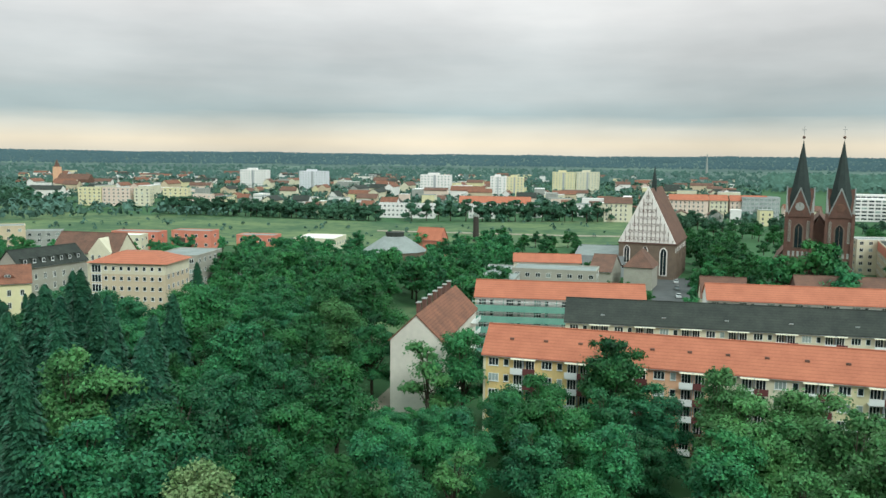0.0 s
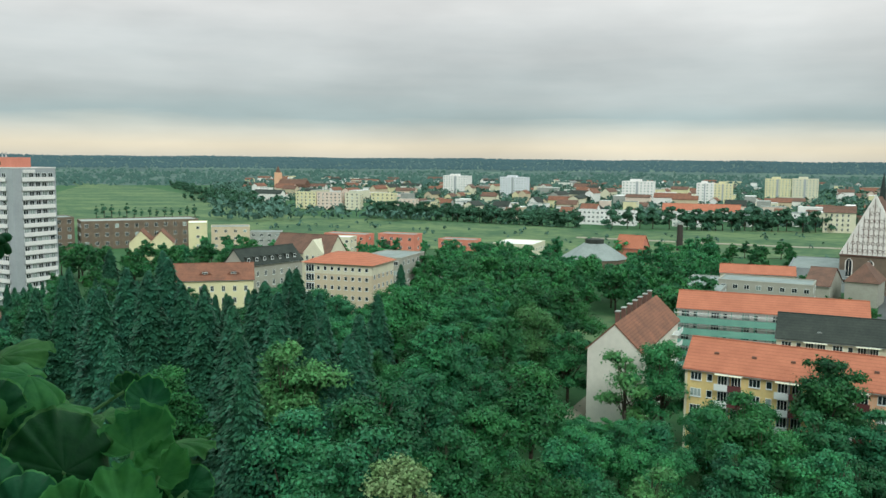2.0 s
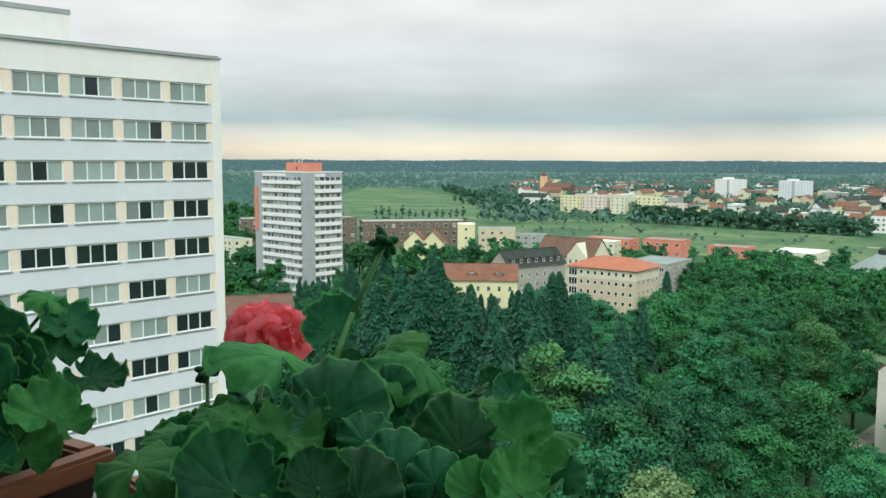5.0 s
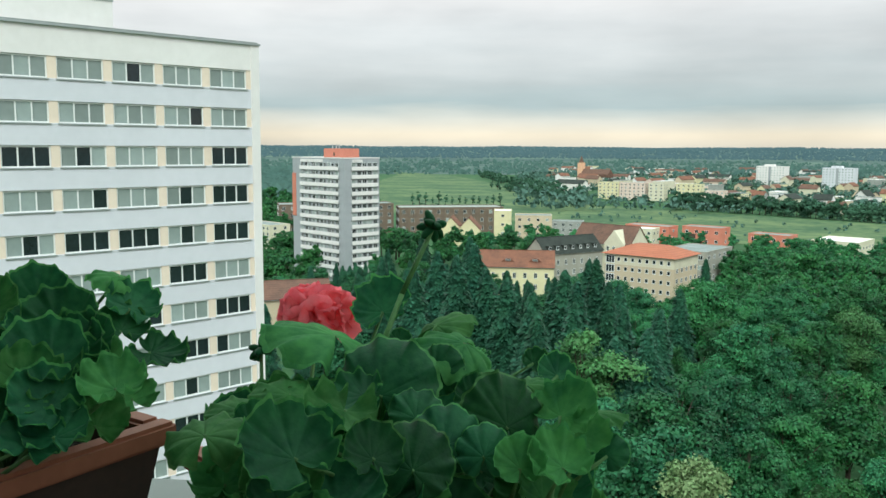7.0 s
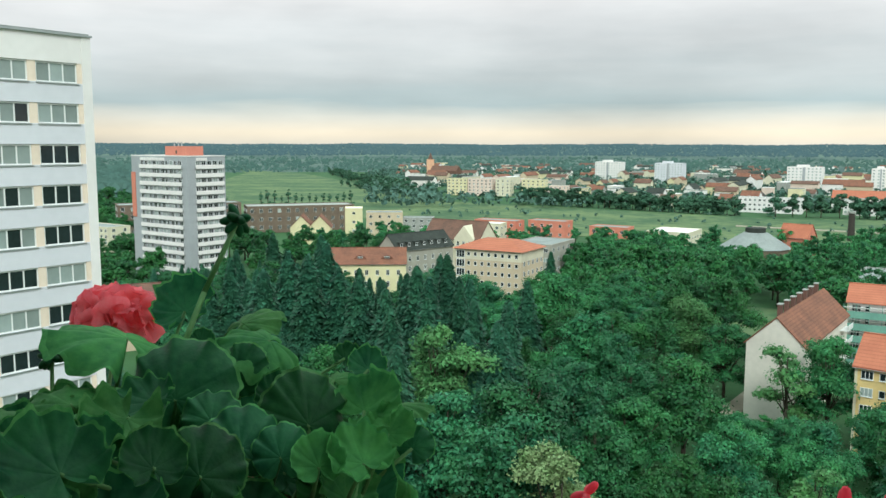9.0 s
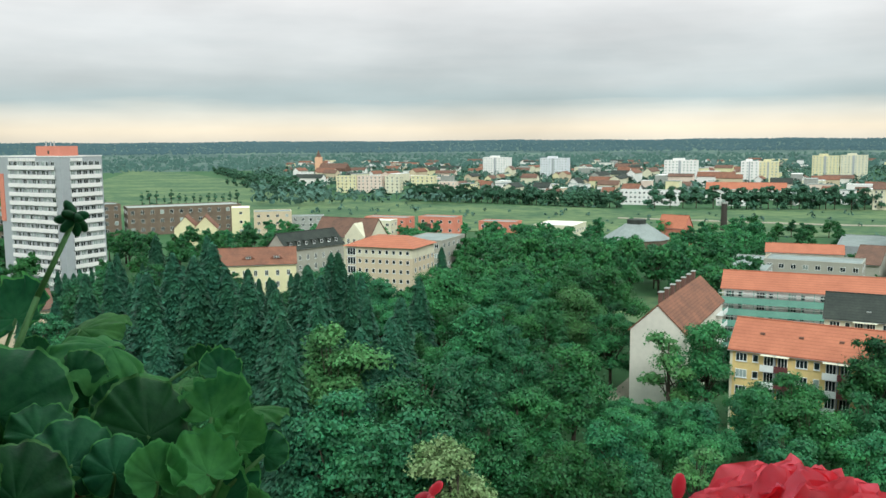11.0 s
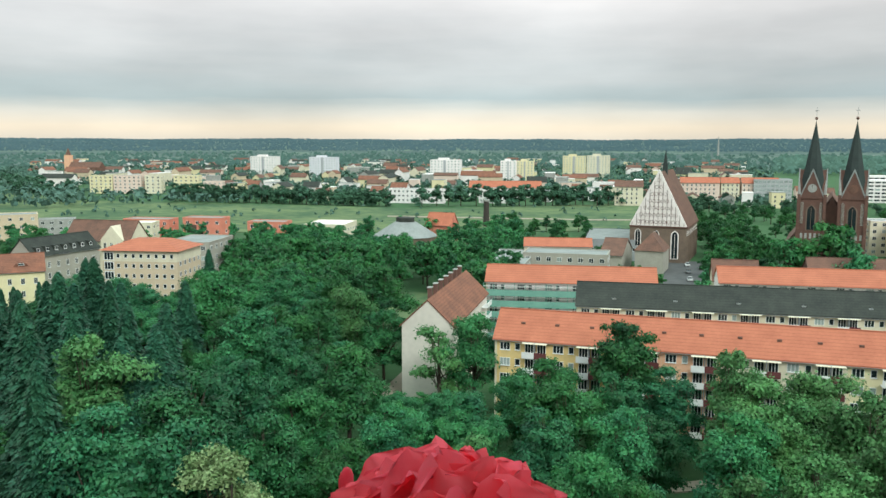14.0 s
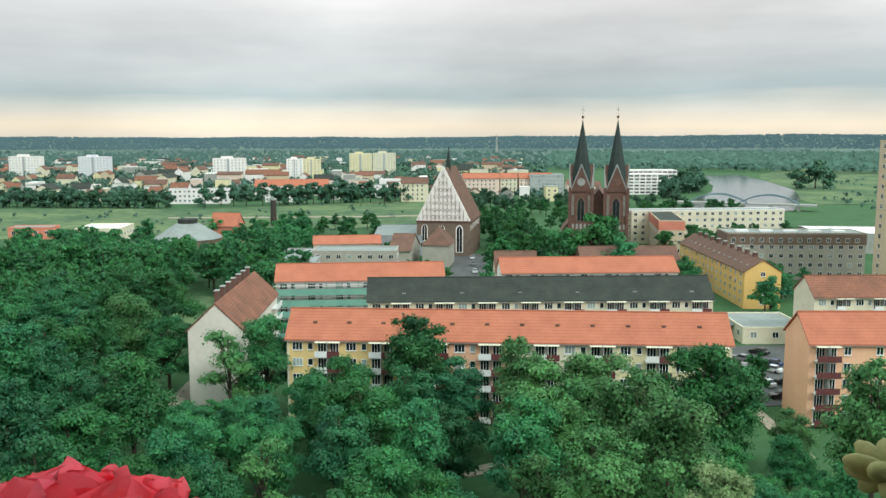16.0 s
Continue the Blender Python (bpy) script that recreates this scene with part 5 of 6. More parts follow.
def cap(x, y):
    """How high a tree may grow here, so that the houses behind stay in sight from the high balcony."""
    az, d = math.degrees(math.atan2(-x, y)), math.hypot(x, y)
    dep = np.interp(az, [-40, -12, -3, 4, 12, 16, 18, 19.5, 21, 23.5, 27.3, 31, 34.7, 38.4, 42, 46],
                    [9, 9, 9, 7.6, 7.4, 8.0, 9.5, 9.9, 8.4, 8.0, 8.8, 8.2, 7.2, 7.5, 7.8, 8.6])
    if -2 < az < 7.5 and 104 < d < 153:
        return EYE_Z - d * 0.298
    return EYE_Z - d * math.tan(radians(dep)) if d < 262 and az > 2 else 40


def strew(name, spots, kinds, label, r):
    """Trees that nobody could count one by one, joined: all crowns and trunks in one sheet of wood."""
    for piece, w in (("crowns", 1), ("trunks", 0)):
        vs, fs, mis, nrm, k = [], [], [], [], 0
        for x, y, h, sp in spots:
            src = r.choice(kinds)
            me, h0 = src[w], src[2]
            n = len(me.vertices)
            v = np.empty(n * 3)
            me.vertices.foreach_get("co", v)
            v = v.reshape(-1, 3)
            a = r.uniform(0, 6.28)
            s = h / h0
            ca, sa = math.cos(a) * s * sp, math.sin(a) * s * sp
            vs.append(np.stack([v[:, 0] * ca - v[:, 1] * sa + x, v[:, 0] * sa + v[:, 1] * ca + y, v[:, 2] * s], 1))
            if w:
                nv = SOFT[me.name]
                nrm.append(np.stack([nv[:, 0] * math.cos(a) - nv[:, 1] * math.sin(a), nv[:, 0] * math.sin(a) + nv[:, 1] * math.cos(a), nv[:, 2]], 1))
                q = np.empty(len(me.polygons) * 3, int)
                me.polygons.foreach_get("vertices", q)
                fs += (q.reshape(-1, 3) + k).tolist()
                mi = np.empty(len(me.polygons), int)
                me.polygons.foreach_get("material_index", mi)
                mis.append(mi)
            else:
                fs += [tuple(i + k for i in p.vertices) for p in me.polygons]
            k += n
        if not vs:
            return
        me2 = bpy.data.meshes.new(name + "_" + piece)
        me2.from_pydata(np.concatenate(vs).tolist(), [], fs, shade_flat=False)
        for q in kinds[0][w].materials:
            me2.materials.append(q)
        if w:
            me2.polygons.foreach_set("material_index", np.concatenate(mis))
            me2.normals_split_custom_set_from_vertices(np.concatenate(nrm).tolist())
        tagged(new(name + "_" + piece, me2), label, "trees", kind="stuff")


def fill(poly, count, kinds, h0, h1, label, group, wood="", seed=1, spread=1.0):
    """Strew trees over a quadrilateral, clear of houses and of each other."""
    r = random.Random(seed)
    a, b, c, d = [Vector((*p, 0)) for p in poly]
    n, spots = 0, []
    for k in range(count * 14):
        u, v = r.random(), r.random()
        p = a.lerp(b, u).lerp(d.lerp(c, u), v)
        h = r.uniform(h0, h1)
        h = min(h, cap(p.x, p.y) * r.uniform(0.88, 1.0))
        if h > (11.5 if kinds[0] is CONK[0] else 3.5) and free_at(p.x, p.y, 0.36 * h * spread):
            if wood:
                spots.append((p.x, p.y, h, spread * r.uniform(0.9, 1.15)))
                SPOTS.append((p.x, p.y, 0.36 * h * spread))
            else:
                tree(kinds, p.x, p.y, h, r, label, group, spread)
            n += 1
            if n >= count:
                break
    if wood:
        strew(wood, spots, kinds, label, r)


BROAD = "leafy green broadleaf tree in the park"
fill([(-48, 84), (40, 78), (34, 128), (-30, 140)], 30, NEARK + DARKK, 10, 17, BROAD, "park trees", seed=2)
fill([(40, 74), (80, 70), (76, 104), (40, 112)], 12, NEARK + PALEK, 8, 11, BROAD, "park trees", seed=3)
fill([(80, 70), (130, 70), (130, 102), (86, 90)], 8, PALEK, 5, 8, BROAD, "park trees", seed=33)
fill([(-70, 90), (-20, 120), (-14, 215), (-80, 215)], 40, DARKK + NEARK[:2], 11, 20, BROAD, "park trees", seed=4)
fill([(-130, 60), (-40, 60), (-60, 130), (-140, 150)], 26, CONK + DARKK[:1], 13, 21, "dark green spruce in the park", "park trees", seed=34)
fill([(-150, 130), (-70, 130), (-90, 225), (-170, 210)], 44, CONK + DARKK, 13, 21, "dark green spruce in the park", "park trees", seed=5)
WOODS = "dense green park trees between the houses"
fill([(-75, 215), (10, 215), (24, 290), (-75, 300)], 70, MIDK, 12, 17, WOODS, "", "park_wood", seed=6)
fill([(-70, 290), (30, 290), (30, 400), (-90, 385)], 80, MIDK, 9, 14, WOODS, "", "river_wood", seed=7)
fill([(-260, 150), (-165, 150), (-150, 330), (-300, 260)], 70, MIDK, 10, 15, WOODS, "", "town_wood", seed=8)
fill([(-200, 280), (-110, 290), (-100, 395), (-210, 380)], 55, MIDK, 7, 10, WOODS, "", "street_trees", seed=9)
fill([(-420, 300), (-290, 290), (-330, 470), (-520, 480)], 70, MIDK, 12, 18, WOODS, "", "west_wood", seed=10)
fill([(30, 300), (60, 300), (70, 440), (30, 440)], 26, MIDK, 7, 11, WOODS, "", "yard_trees", seed=11)
fill([(98, 250), (128, 250), (130, 420), (108, 440)], 44, MIDK, 10, 14, WOODS, "", "church_trees", seed=12)
fill([(104, 200), (130, 240), (143, 290), (112, 250)], 22, MIDK, 7, 11, WOODS, "", "court_trees", seed=13)
fill([(131, 185), (160, 170), (175, 236), (146, 250)], 20, MIDK, 7, 11, WOODS, "", "corner_trees", seed=14)
fill([(158, 275), (215, 258), (250, 330), (165, 340)], 34, MIDK, 8, 12, WOODS, "", "block_trees", seed=15)
fill([(60, 210), (104, 206), (104, 240), (94, 300)], 22, MIDK, 8, 11, WOODS, "", "square_trees", seed=16)
fill([(12, 148), (30, 150), (104, 132), (98, 126)], 10, MIDK, 7, 10, BROAD, "town trees", seed=17)

fill([(128, 400), (250, 368), (300, 470), (150, 520)], 70, MIDK, 8, 12, WOODS, "", "bank_trees", seed=50)
fill([(325, 600), (395, 672), (440, 750), (370, 740)], 26, FARK, 12, 18, WOODS, "", "island_trees", seed=52)
fill([(140, 520), (290, 500), (320, 600), (150, 610)], 40, FARK, 7, 11, WOODS, "", "river_bank_trees", seed=53)
fill([(22, 266), (66, 262), (64, 278), (24, 282)], 12, MIDK, 5, 7.5, WOODS, "", "yard_bushes", seed=54)
fill([(40, 176), (96, 172), (100, 186), (50, 192)], 7, MIDK, 9, 12, WOODS, "", "inner_court_trees", seed=55)
# rows along the far bank
r_row = random.Random(5)
for (xa, ya, xb, yb, n, h0, h1) in ((-215, 655, -48, 606, 38, 12, 14.5), (-22, 608, 25, 612, 6, 14, 18), (30, 610, 95, 618, 15, 13, 16), (105, 612, 165, 640, 8, 12, 16)):
    for k in range(n):
        t = (k + r_row.uniform(-0.2, 0.2)) / max(1, n - 1)
        tree(FARK, xa + (xb - xa) * t, ya + (yb - ya) * t, r_row.uniform(h0, h1), r_row, "round dark tree in the row along the river bank", "row of bank trees", 1.0)
for k in range(14):
    t = k / 13
    tree(POPK, -395 + 68 * t, 552 + 22 * t, r_row.uniform(9, 15), r_row, "slim poplar at the meadow edge", "row of poplars")
for (x, y, h) in ((525, 690, 26), (545, 705, 22), (505, 690, 20), (430, 780, 17), (445, 760, 18), (420, 740, 17), (460, 800, 18)):
    tree(FARK, x, y, h, r_row, "large dark tree by the river meadow", "meadow trees", 1.2)
fill([(-330, 760), (-600, 1000), (-780, 1290), (-420, 820)], 60, FARK, 8, 13, "dark tree along the meadow edge", "meadow edge trees", wood="meadow_edge", seed=30)
fill([(-330, 690), (-500, 850), (-480, 870), (-320, 700)], 24, FARK, 7, 11, "dark tree along the meadow edge", "meadow edge trees", wood="meadow_hedge", seed=31)


def woods(name, region, count, size, hmax, seed, label, material, density=10, rough=0.4):
    """Far woods and gardens as one joined sheet of crowns made of leaf clumps."""
    r = np.random.RandomState(seed)
    az = region[0] + (region[1] - region[0]) * r.rand(count)
    d = region[2] + (region[3] - region[2]) * r.rand(count) ** region[4]
    x, y = d * np.sin(az), d * np.cos(az)
    z0 = np.array([land(a, b) for a, b in zip(x, y)])
    ok = np.ones(count, bool)
    for (a, b, c) in BOXES:
        ok &= (x - a) ** 2 + (y - b) ** 2 > (c * 0.75) ** 2
    x, y, z0, d = x[ok], y[ok], z0[ok], d[ok]
    h = hmax * (0.5 + 0.5 * r.rand(len(x)))
    m = density
    P = np.repeat(np.stack([x, y, z0], 1), m, 0)
    H = np.repeat(h, m)
    o = r.normal(size=P.shape)
    o /= np.linalg.norm(o, axis=1)[:, None]
    o[:, 2] = np.abs(o[:, 2])
    p = P + o * np.stack([H * 0.42, H * 0.42, H * 0.62], 1) + np.stack([0 * H, 0 * H, H * 0.36], 1)
    n = (o if rough > 0.3 else 0.15 * o - P / np.linalg.norm(P, axis=1)[:, None] + [0, 0, 0.7]) + r.normal(size=o.shape) * rough
    a = np.cross(n, r.normal(size=n.shape))
    a /= np.linalg.norm(a, axis=1)[:, None]
    b = np.cross(n, a)
    b /= np.linalg.norm(b, axis=1)[:, None]
    s = (size * H * (0.7 + 0.6 * r.rand(len(H))))[:, None]
    v = np.stack([p - a * s, p - b * s * 0.7, p + a * s, p + b * s * 0.7], 1).reshape(-1, 3)
    me = bpy.data.meshes.new(name)
    me.from_pydata(v.tolist(), [], np.arange(len(v)).reshape(-1, 4).tolist())
    me.materials.append(material)
    return tagged(new(name, me), label, "trees", kind="stuff")


# Town and river trees: paler and bluer, as if seen through haze.
FARLEAF = mat("hazy_tree_crowns", (0.085, 0.16, 0.125), (0.058, 0.122, 0.10), 0.01, 0.9, island=0.2)
# Wood and horizon crowns: haze painted in as a bluish base colour.
HAZEWOOD = mat("hazy_wood_crowns", (0.070, 0.130, 0.110), (0.045, 0.095, 0.085), 0.005, 0.95, island=0.12)
HAZEFOREST = mat("hazy_forest_crowns", (0.070, 0.118, 0.132), (0.052, 0.095, 0.112), 0.004, 0.95, island=0.06)
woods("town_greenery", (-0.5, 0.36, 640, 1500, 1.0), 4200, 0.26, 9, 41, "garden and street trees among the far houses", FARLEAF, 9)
woods("far_woods", (-1.0, 0.75, 1400, 2700, 1.0), 4200, 0.3, 11, 42, "far scattered woods and fields", HAZEWOOD, 7, 0.2)
woods("horizon_forest", (-1.05, 0.8, 3000, 4750, 1.0), 26000, 0.55, 8, 43, "dark forest up to the horizon", HAZEFOREST, 4, 0.1)
woods("left_forest", (-1.0, -0.70, 700, 1500, 1.0), 1500, 0.28, 16, 44, "dark woods beyond the grey tower block", HAZEWOOD, 14, 0.25)
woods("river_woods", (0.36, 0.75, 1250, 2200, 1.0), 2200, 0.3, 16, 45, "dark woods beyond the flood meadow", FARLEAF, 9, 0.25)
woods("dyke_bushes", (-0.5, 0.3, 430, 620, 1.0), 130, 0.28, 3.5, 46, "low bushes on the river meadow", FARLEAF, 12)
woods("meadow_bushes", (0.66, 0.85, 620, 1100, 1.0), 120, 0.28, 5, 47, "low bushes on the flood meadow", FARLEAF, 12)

# ---- the balcony: parapet, flower boxes, geraniums; floor slab, unseen shading slab and house wall close it ----
B = thing("balcony_shell", 0, 0, 0, 0, "pale concrete balcony on a high-rise", "balcony", kind="structure")
E0 = EYE_Z
part("parapet_wall", Geo().prism([(-0.60, 0.83), (2.6, 0.13), (2.54, -0.12), (-0.64, 0.592)], E0 - 1.3, E0 - 0.375), STONE, B)
part("parapet_wall", Geo().prism([(-0.605, 0.80), (-0.665, 0.592), (-0.62, 0.1), (-0.62, -1.6), (-0.92, -1.6), (-0.76, 0.72)], E0 - 1.3, E0 - 0.345), STONE, B)
part("floor_slab", Geo().prism([(-0.95, 0.75), (2.7, -0.05), (2.3, -1.9), (-1.4, -1.1)], E0 - 1.5, E0 - 1.3), STONE, B)
# Unseen slab overhead, added to keep zenith light off the plants.
part("ceiling_slab", Geo().prism([(-0.95, 0.64), (2.7, -0.16), (2.3, -1.9), (-1.4, -1.1)], E0 + 1.45, E0 + 1.65), STONE, B)
# Unseen wall behind the eye, dark grey so little light bounces back.
part("house_wall", Geo().prism([(-12, 0.6), (14, -5.2), (12, -16), (-14, -10)], 0, E0 + 8), GREYWALL, B).matrix_basis = pose(0, -1.5, 0)

TERRA = mat("terracotta_plastic", (0.36, 0.13, 0.075), (0.27, 0.095, 0.055), 9.0, 0.6, spec=0.4)
BOXBROWN = mat("brown_plastic_box", (0.085, 0.05, 0.038), (0.06, 0.036, 0.03), 12.0, 0.55, spec=0.4)
SOIL = mat("potting_soil", (0.035, 0.025, 0.018), (0.015, 0.011, 0.008), 60.0, 1.0, bump=1.0, bump_scale=200)
PLEAF = mat("geranium_leaf", (0.034, 0.160, 0.064), (0.011, 0.075, 0.036), 16.0, 0.45, obj=0.35, trans=0.35, bump=0.08, bump_scale=180, spec=0.15)
# Lighter copy of the leaf green: skylight on up-facing and backlit leaves.
PLEAFL = mat("sky_lit_geranium_leaf", (0.092, 0.31, 0.084), (0.030, 0.15, 0.050), 14.0, 0.6, obj=0.25, trans=0.38, bump=0.08, bump_scale=180, spec=0.15)
PMARGIN = mat("pale_leaf_margin", (0.12, 0.37, 0.11), (0.045, 0.19, 0.065), 30.0, 0.6, obj=0.3, trans=0.4, spec=0.15)
STEM = mat("geranium_stem", (0.11, 0.24, 0.075), (0.07, 0.17, 0.055), 30.0, 0.6)
PETAL = mat("coral_red_petal", (1.0, 0.30, 0.33), (1.0, 0.20, 0.24), 40.0, 0.5, obj=0.08, trans=0.6, spec=0.2)
PETALD = mat("scarlet_petal", (1.0, 0.20, 0.25), (1.0, 0.14, 0.19), 40.0, 0.5, obj=0.08, trans=0.6, spec=0.2)
PALEBUD = mat("pale_yellow_bud", (0.42, 0.36, 0.14), (0.28, 0.28, 0.10), 40.0, 0.6, trans=0.2)


def flower_box(x0, y0, yaw, L, Wd, h, top, label):
    t = thing("flower_box", x0, y0, E0 + top - h, yaw, label, "planter", "flower boxes")
    k = 0.02
    part("box_body", Geo().add([(k, k, 0), (L - k, k, 0), (L - k, Wd - k, 0), (k, Wd - k, 0), (0, 0, h - 0.02), (L, 0, h - 0.02), (L, Wd, h - 0.02), (0, Wd, h - 0.02)],
                               [(3, 2, 1, 0), (0, 1, 5, 4), (1, 2, 6, 5), (2, 3, 7, 6), (3, 0, 4, 7)]), BOXBROWN, t, "dark brown plastic box")
    g = Geo()
    o = 0.012
    g.box(-o, L + o, -o, 0.012, h - 0.022, h).box(-o, L + o, Wd - 0.012, Wd + o, h - 0.022, h)
    g.box(-o, 0.012, 0.012, Wd - 0.012, h - 0.022, h).box(L - 0.012, L + o, 0.012, Wd - 0.012, h - 0.022, h)
    bm = bmesh.new()
    me = g.mesh("rim", TERRA)
    bm.from_mesh(me)
    bmesh.ops.bevel(bm, geom=bm.edges[:], offset=0.004, segments=2, affect="EDGES")
    bm.to_mesh(me)
    bm.free()
    link("rim", me, t, label="terracotta-coloured rim")
    part("soil", Geo().box(0.012, L - 0.012, 0.012, Wd - 0.012, h - 0.06, h - 0.035), SOIL, t)
    return t


flower_box(-0.600, 0.10, 90, 0.51, 0.19, 0.13, -0.214, "brown flower box with a terracotta rim on the parapet")
flower_box(-0.575, 0.635, -12.4, 0.42, 0.14, 0.13, -0.245, "brown flower box with a terracotta rim on the parapet")
flower_box(-0.06, 0.500, -12.4, 0.60, 0.15, 0.115, -0.26, "brown flower box with a terracotta rim on the parapet")


def leaf_shape(seed, ruffle, bowl):
    """A kidney-shaped scalloped leaf of diameter 1, stalk notch at -y, in the xy plane, facing +z."""
    r = random.Random(seed)
    nr, na = 12, 120
    ph, ph2 = r.uniform(0, 6), r.uniform(0, 6)
    v, f = [(0, -0.12, 0.0)], []
    for i in range(1, nr + 1):
        q = i / nr
        for j in range(na):
            a = -math.pi / 2 + 0.22 + (2 * math.pi - 0.44) * j / (na - 1)
            lobe = 1 + (0.025 * math.cos(a * 4 + ph) + 0.035 * abs(math.sin(a * 13 + ph2)) - 0.02) * q ** 6
            notch = 1 - 0.5 * math.exp(-((abs((a + math.pi / 2 + math.pi) % (2 * math.pi) - math.pi)) / 0.26) ** 2)
            rad = 0.5 * q * lobe * notch * (1 - 0.13 * ruffle * q ** 4)
            wave = 0.75 * math.sin(9 * a + ph) + 0.35 * math.sin(4 * a + ph2) + 0.35 * math.sin(17 * a + ph2 + ph)
            vein = abs(math.sin(4.5 * a + ph))
            fold = ruffle * q ** 4 * 0.075 * wave + 0.045 * q * (vein ** 0.5 - 0.7) * (1 - 0.5 * q)
            cup = bowl * q ** 2.5 - 0.05 * q
            v.append((rad * math.cos(a), rad * math.sin(a) - 0.12 * (1 - q), fold + cup))
    for j in range(na - 1):
        f.append((0, 1 + j, 2 + j))
    for i in range(nr - 1):
        for j in range(na - 1):
            a = 1 + i * na + j
            f.append((a, a + na, a + na + 1, a + 1))
    return Geo().add(v, f)


LEAFM = {}
for key, rf, bowl in (("c", 1.2, 0.16), ("r", 1.3, 0.20), ("b", 1.05, -0.10), ("f", 0.75, -0.14)):
    # flat and ruffled leaves take the painted-lit green, the others the darker one
    LEAFM[key] = [leaf_shape(s, rf, bowl).mesh("leaf", PLEAFL if key in "fr" else PLEAF, True) for s in range(4)]
    for me in LEAFM[key]:
        me.materials.append(PMARGIN)
        nf = len(me.polygons)
        me.polygons.foreach_set("material_index", [1 if k >= nf - 119 else 0 for k in range(nf)])


def place_leaf(plant, p, size, key, r, eye, root):
    """One leaf at p, turned between the sky and the balcony, with its stalk to the root."""
    p = Vector(p)
    to = (eye - p).normalized()
    if key == "f":
        n = Vector((0, 0, 1)) + to * 0.22
    elif key == "b":
        n = to * 0.95 + Vector((0, 0, 0.22))
    elif key == "r":
        n = to * 0.8 + Vector((0, 0, 0.6))
    else:
        n = to * 0.75 + Vector((0, 0, 0.55))
    n = (n + Vector((r.uniform(-.4, .4), r.uniform(-.4, .4), r.uniform(-.2, .2)))).normalized()
    down = Vector((r.uniform(-0.5, 0.5), r.uniform(-0.5, 0.5), -1))
    y = -(down - n * down.dot(n)).normalized()
    x = y.cross(n)
    m = Matrix((x, y, n)).transposed().to_4x4()
    m.translation = p
    o = link("leaf", r.choice(LEAFM[key]), plant, m @ Matrix.Diagonal((size, size, size, 1)))
    base = p - y * size * 0.12
    mid = base.lerp(root, 0.5) + Vector((0, 0, 0.015)) - n * 0.02
    g = Geo().tube(base, mid, 0.0016, 0.002, 6).tube(mid, root, 0.002, 0.0026, 6)
    part("leaf_stalk", g, STEM, plant, smooth=True)
    return o


MAIN_LEAVES = [(-0.452, 0.692, -0.117, 0.118, "f"), (-0.462, 0.790, -0.109, 0.069, "c"), (-0.369, 0.668, -0.149, 0.101, "b"), (-0.398, 0.809, -0.123, 0.064, "f"), (-0.353, 0.763, -0.132, 0.080, "f"), (-0.352, 0.733, -0.150, 0.052, "b"), (-0.326, 0.773, -0.155, 0.072, "f"), (-0.286, 0.781, -0.163, 0.044, "f"), (-0.311, 0.851, -0.161, 0.030, "c"), (-0.283, 0.840, -0.165, 0.041, "c"), (-0.255, 0.690, -0.165, 0.077, "b"), (-0.219, 0.732, -0.166, 0.062, "r"), (-0.201, 0.761, -0.171, 0.045, "f"), (-0.182, 0.737, -0.196, 0.034, "b"), (-0.337, 0.572, -0.150, 0.065, "r"), (-0.367, 0.629, -0.152, 0.053, "c")]
MAIN_LEAVES += [(-0.278, 0.636, -0.172, 0.062, "b"), (-0.375, 0.475, -0.140, 0.062, "f"), (-0.413, 0.540, -0.149, 0.051, "f"), (-0.432, 0.609, -0.154, 0.062, "f"), (-0.390, 0.592, -0.153, 0.042, "f"), (-0.315, 0.491, -0.147, 0.073, "c"), (-0.200, 0.674, -0.188, 0.056, "r"), (-0.222, 0.651, -0.186, 0.044, "r"), (-0.269, 0.577, -0.171, 0.066, "b"), (-0.387, 0.534, -0.155, 0.040, "c"), (-0.335, 0.543, -0.155, 0.046, "c"), (-0.420, 0.764, -0.137, 0.025, "c"), (-0.298, 0.713, -0.164, 0.047, "c"), (-0.323, 0.658, -0.166, 0.052, "b"), (-0.283, 0.545, -0.158, 0.048, "c"), (-0.247, 0.640, -0.178, 0.048, "b"), (-0.198, 0.725, -0.181, 0.043, "r")]
SIDE_LEAVES = [(-0.673, 0.534, -0.083, 0.063, "c"), (-0.630, 0.528, -0.101, 0.072, "c"), (-0.604, 0.495, -0.125, 0.078, "c"), (-0.605, 0.530, -0.119, 0.066, "c"), (-0.653, 0.601, -0.071, 0.047, "f"), (-0.627, 0.603, -0.097, 0.058, "c"), (-0.582, 0.597, -0.141, 0.059, "c"), (-0.541, 0.518, -0.144, 0.060, "r"), (-0.618, 0.583, -0.115, 0.054, "c"), (-0.588, 0.520, -0.138, 0.059, "c"), (-0.570, 0.473, -0.151, 0.065, "c"), (-0.566, 0.517, -0.179, 0.059, "r"), (-0.548, 0.470, -0.173, 0.057, "c"), (-0.582, 0.563, -0.171, 0.049, "r"), (-0.558, 0.454, -0.177, 0.054, "c")]
SIDE_LEAVES += [(-0.646, 0.576, -0.103, 0.052, "f")]
eye = Vector((0.09, 0.10, 0.056))


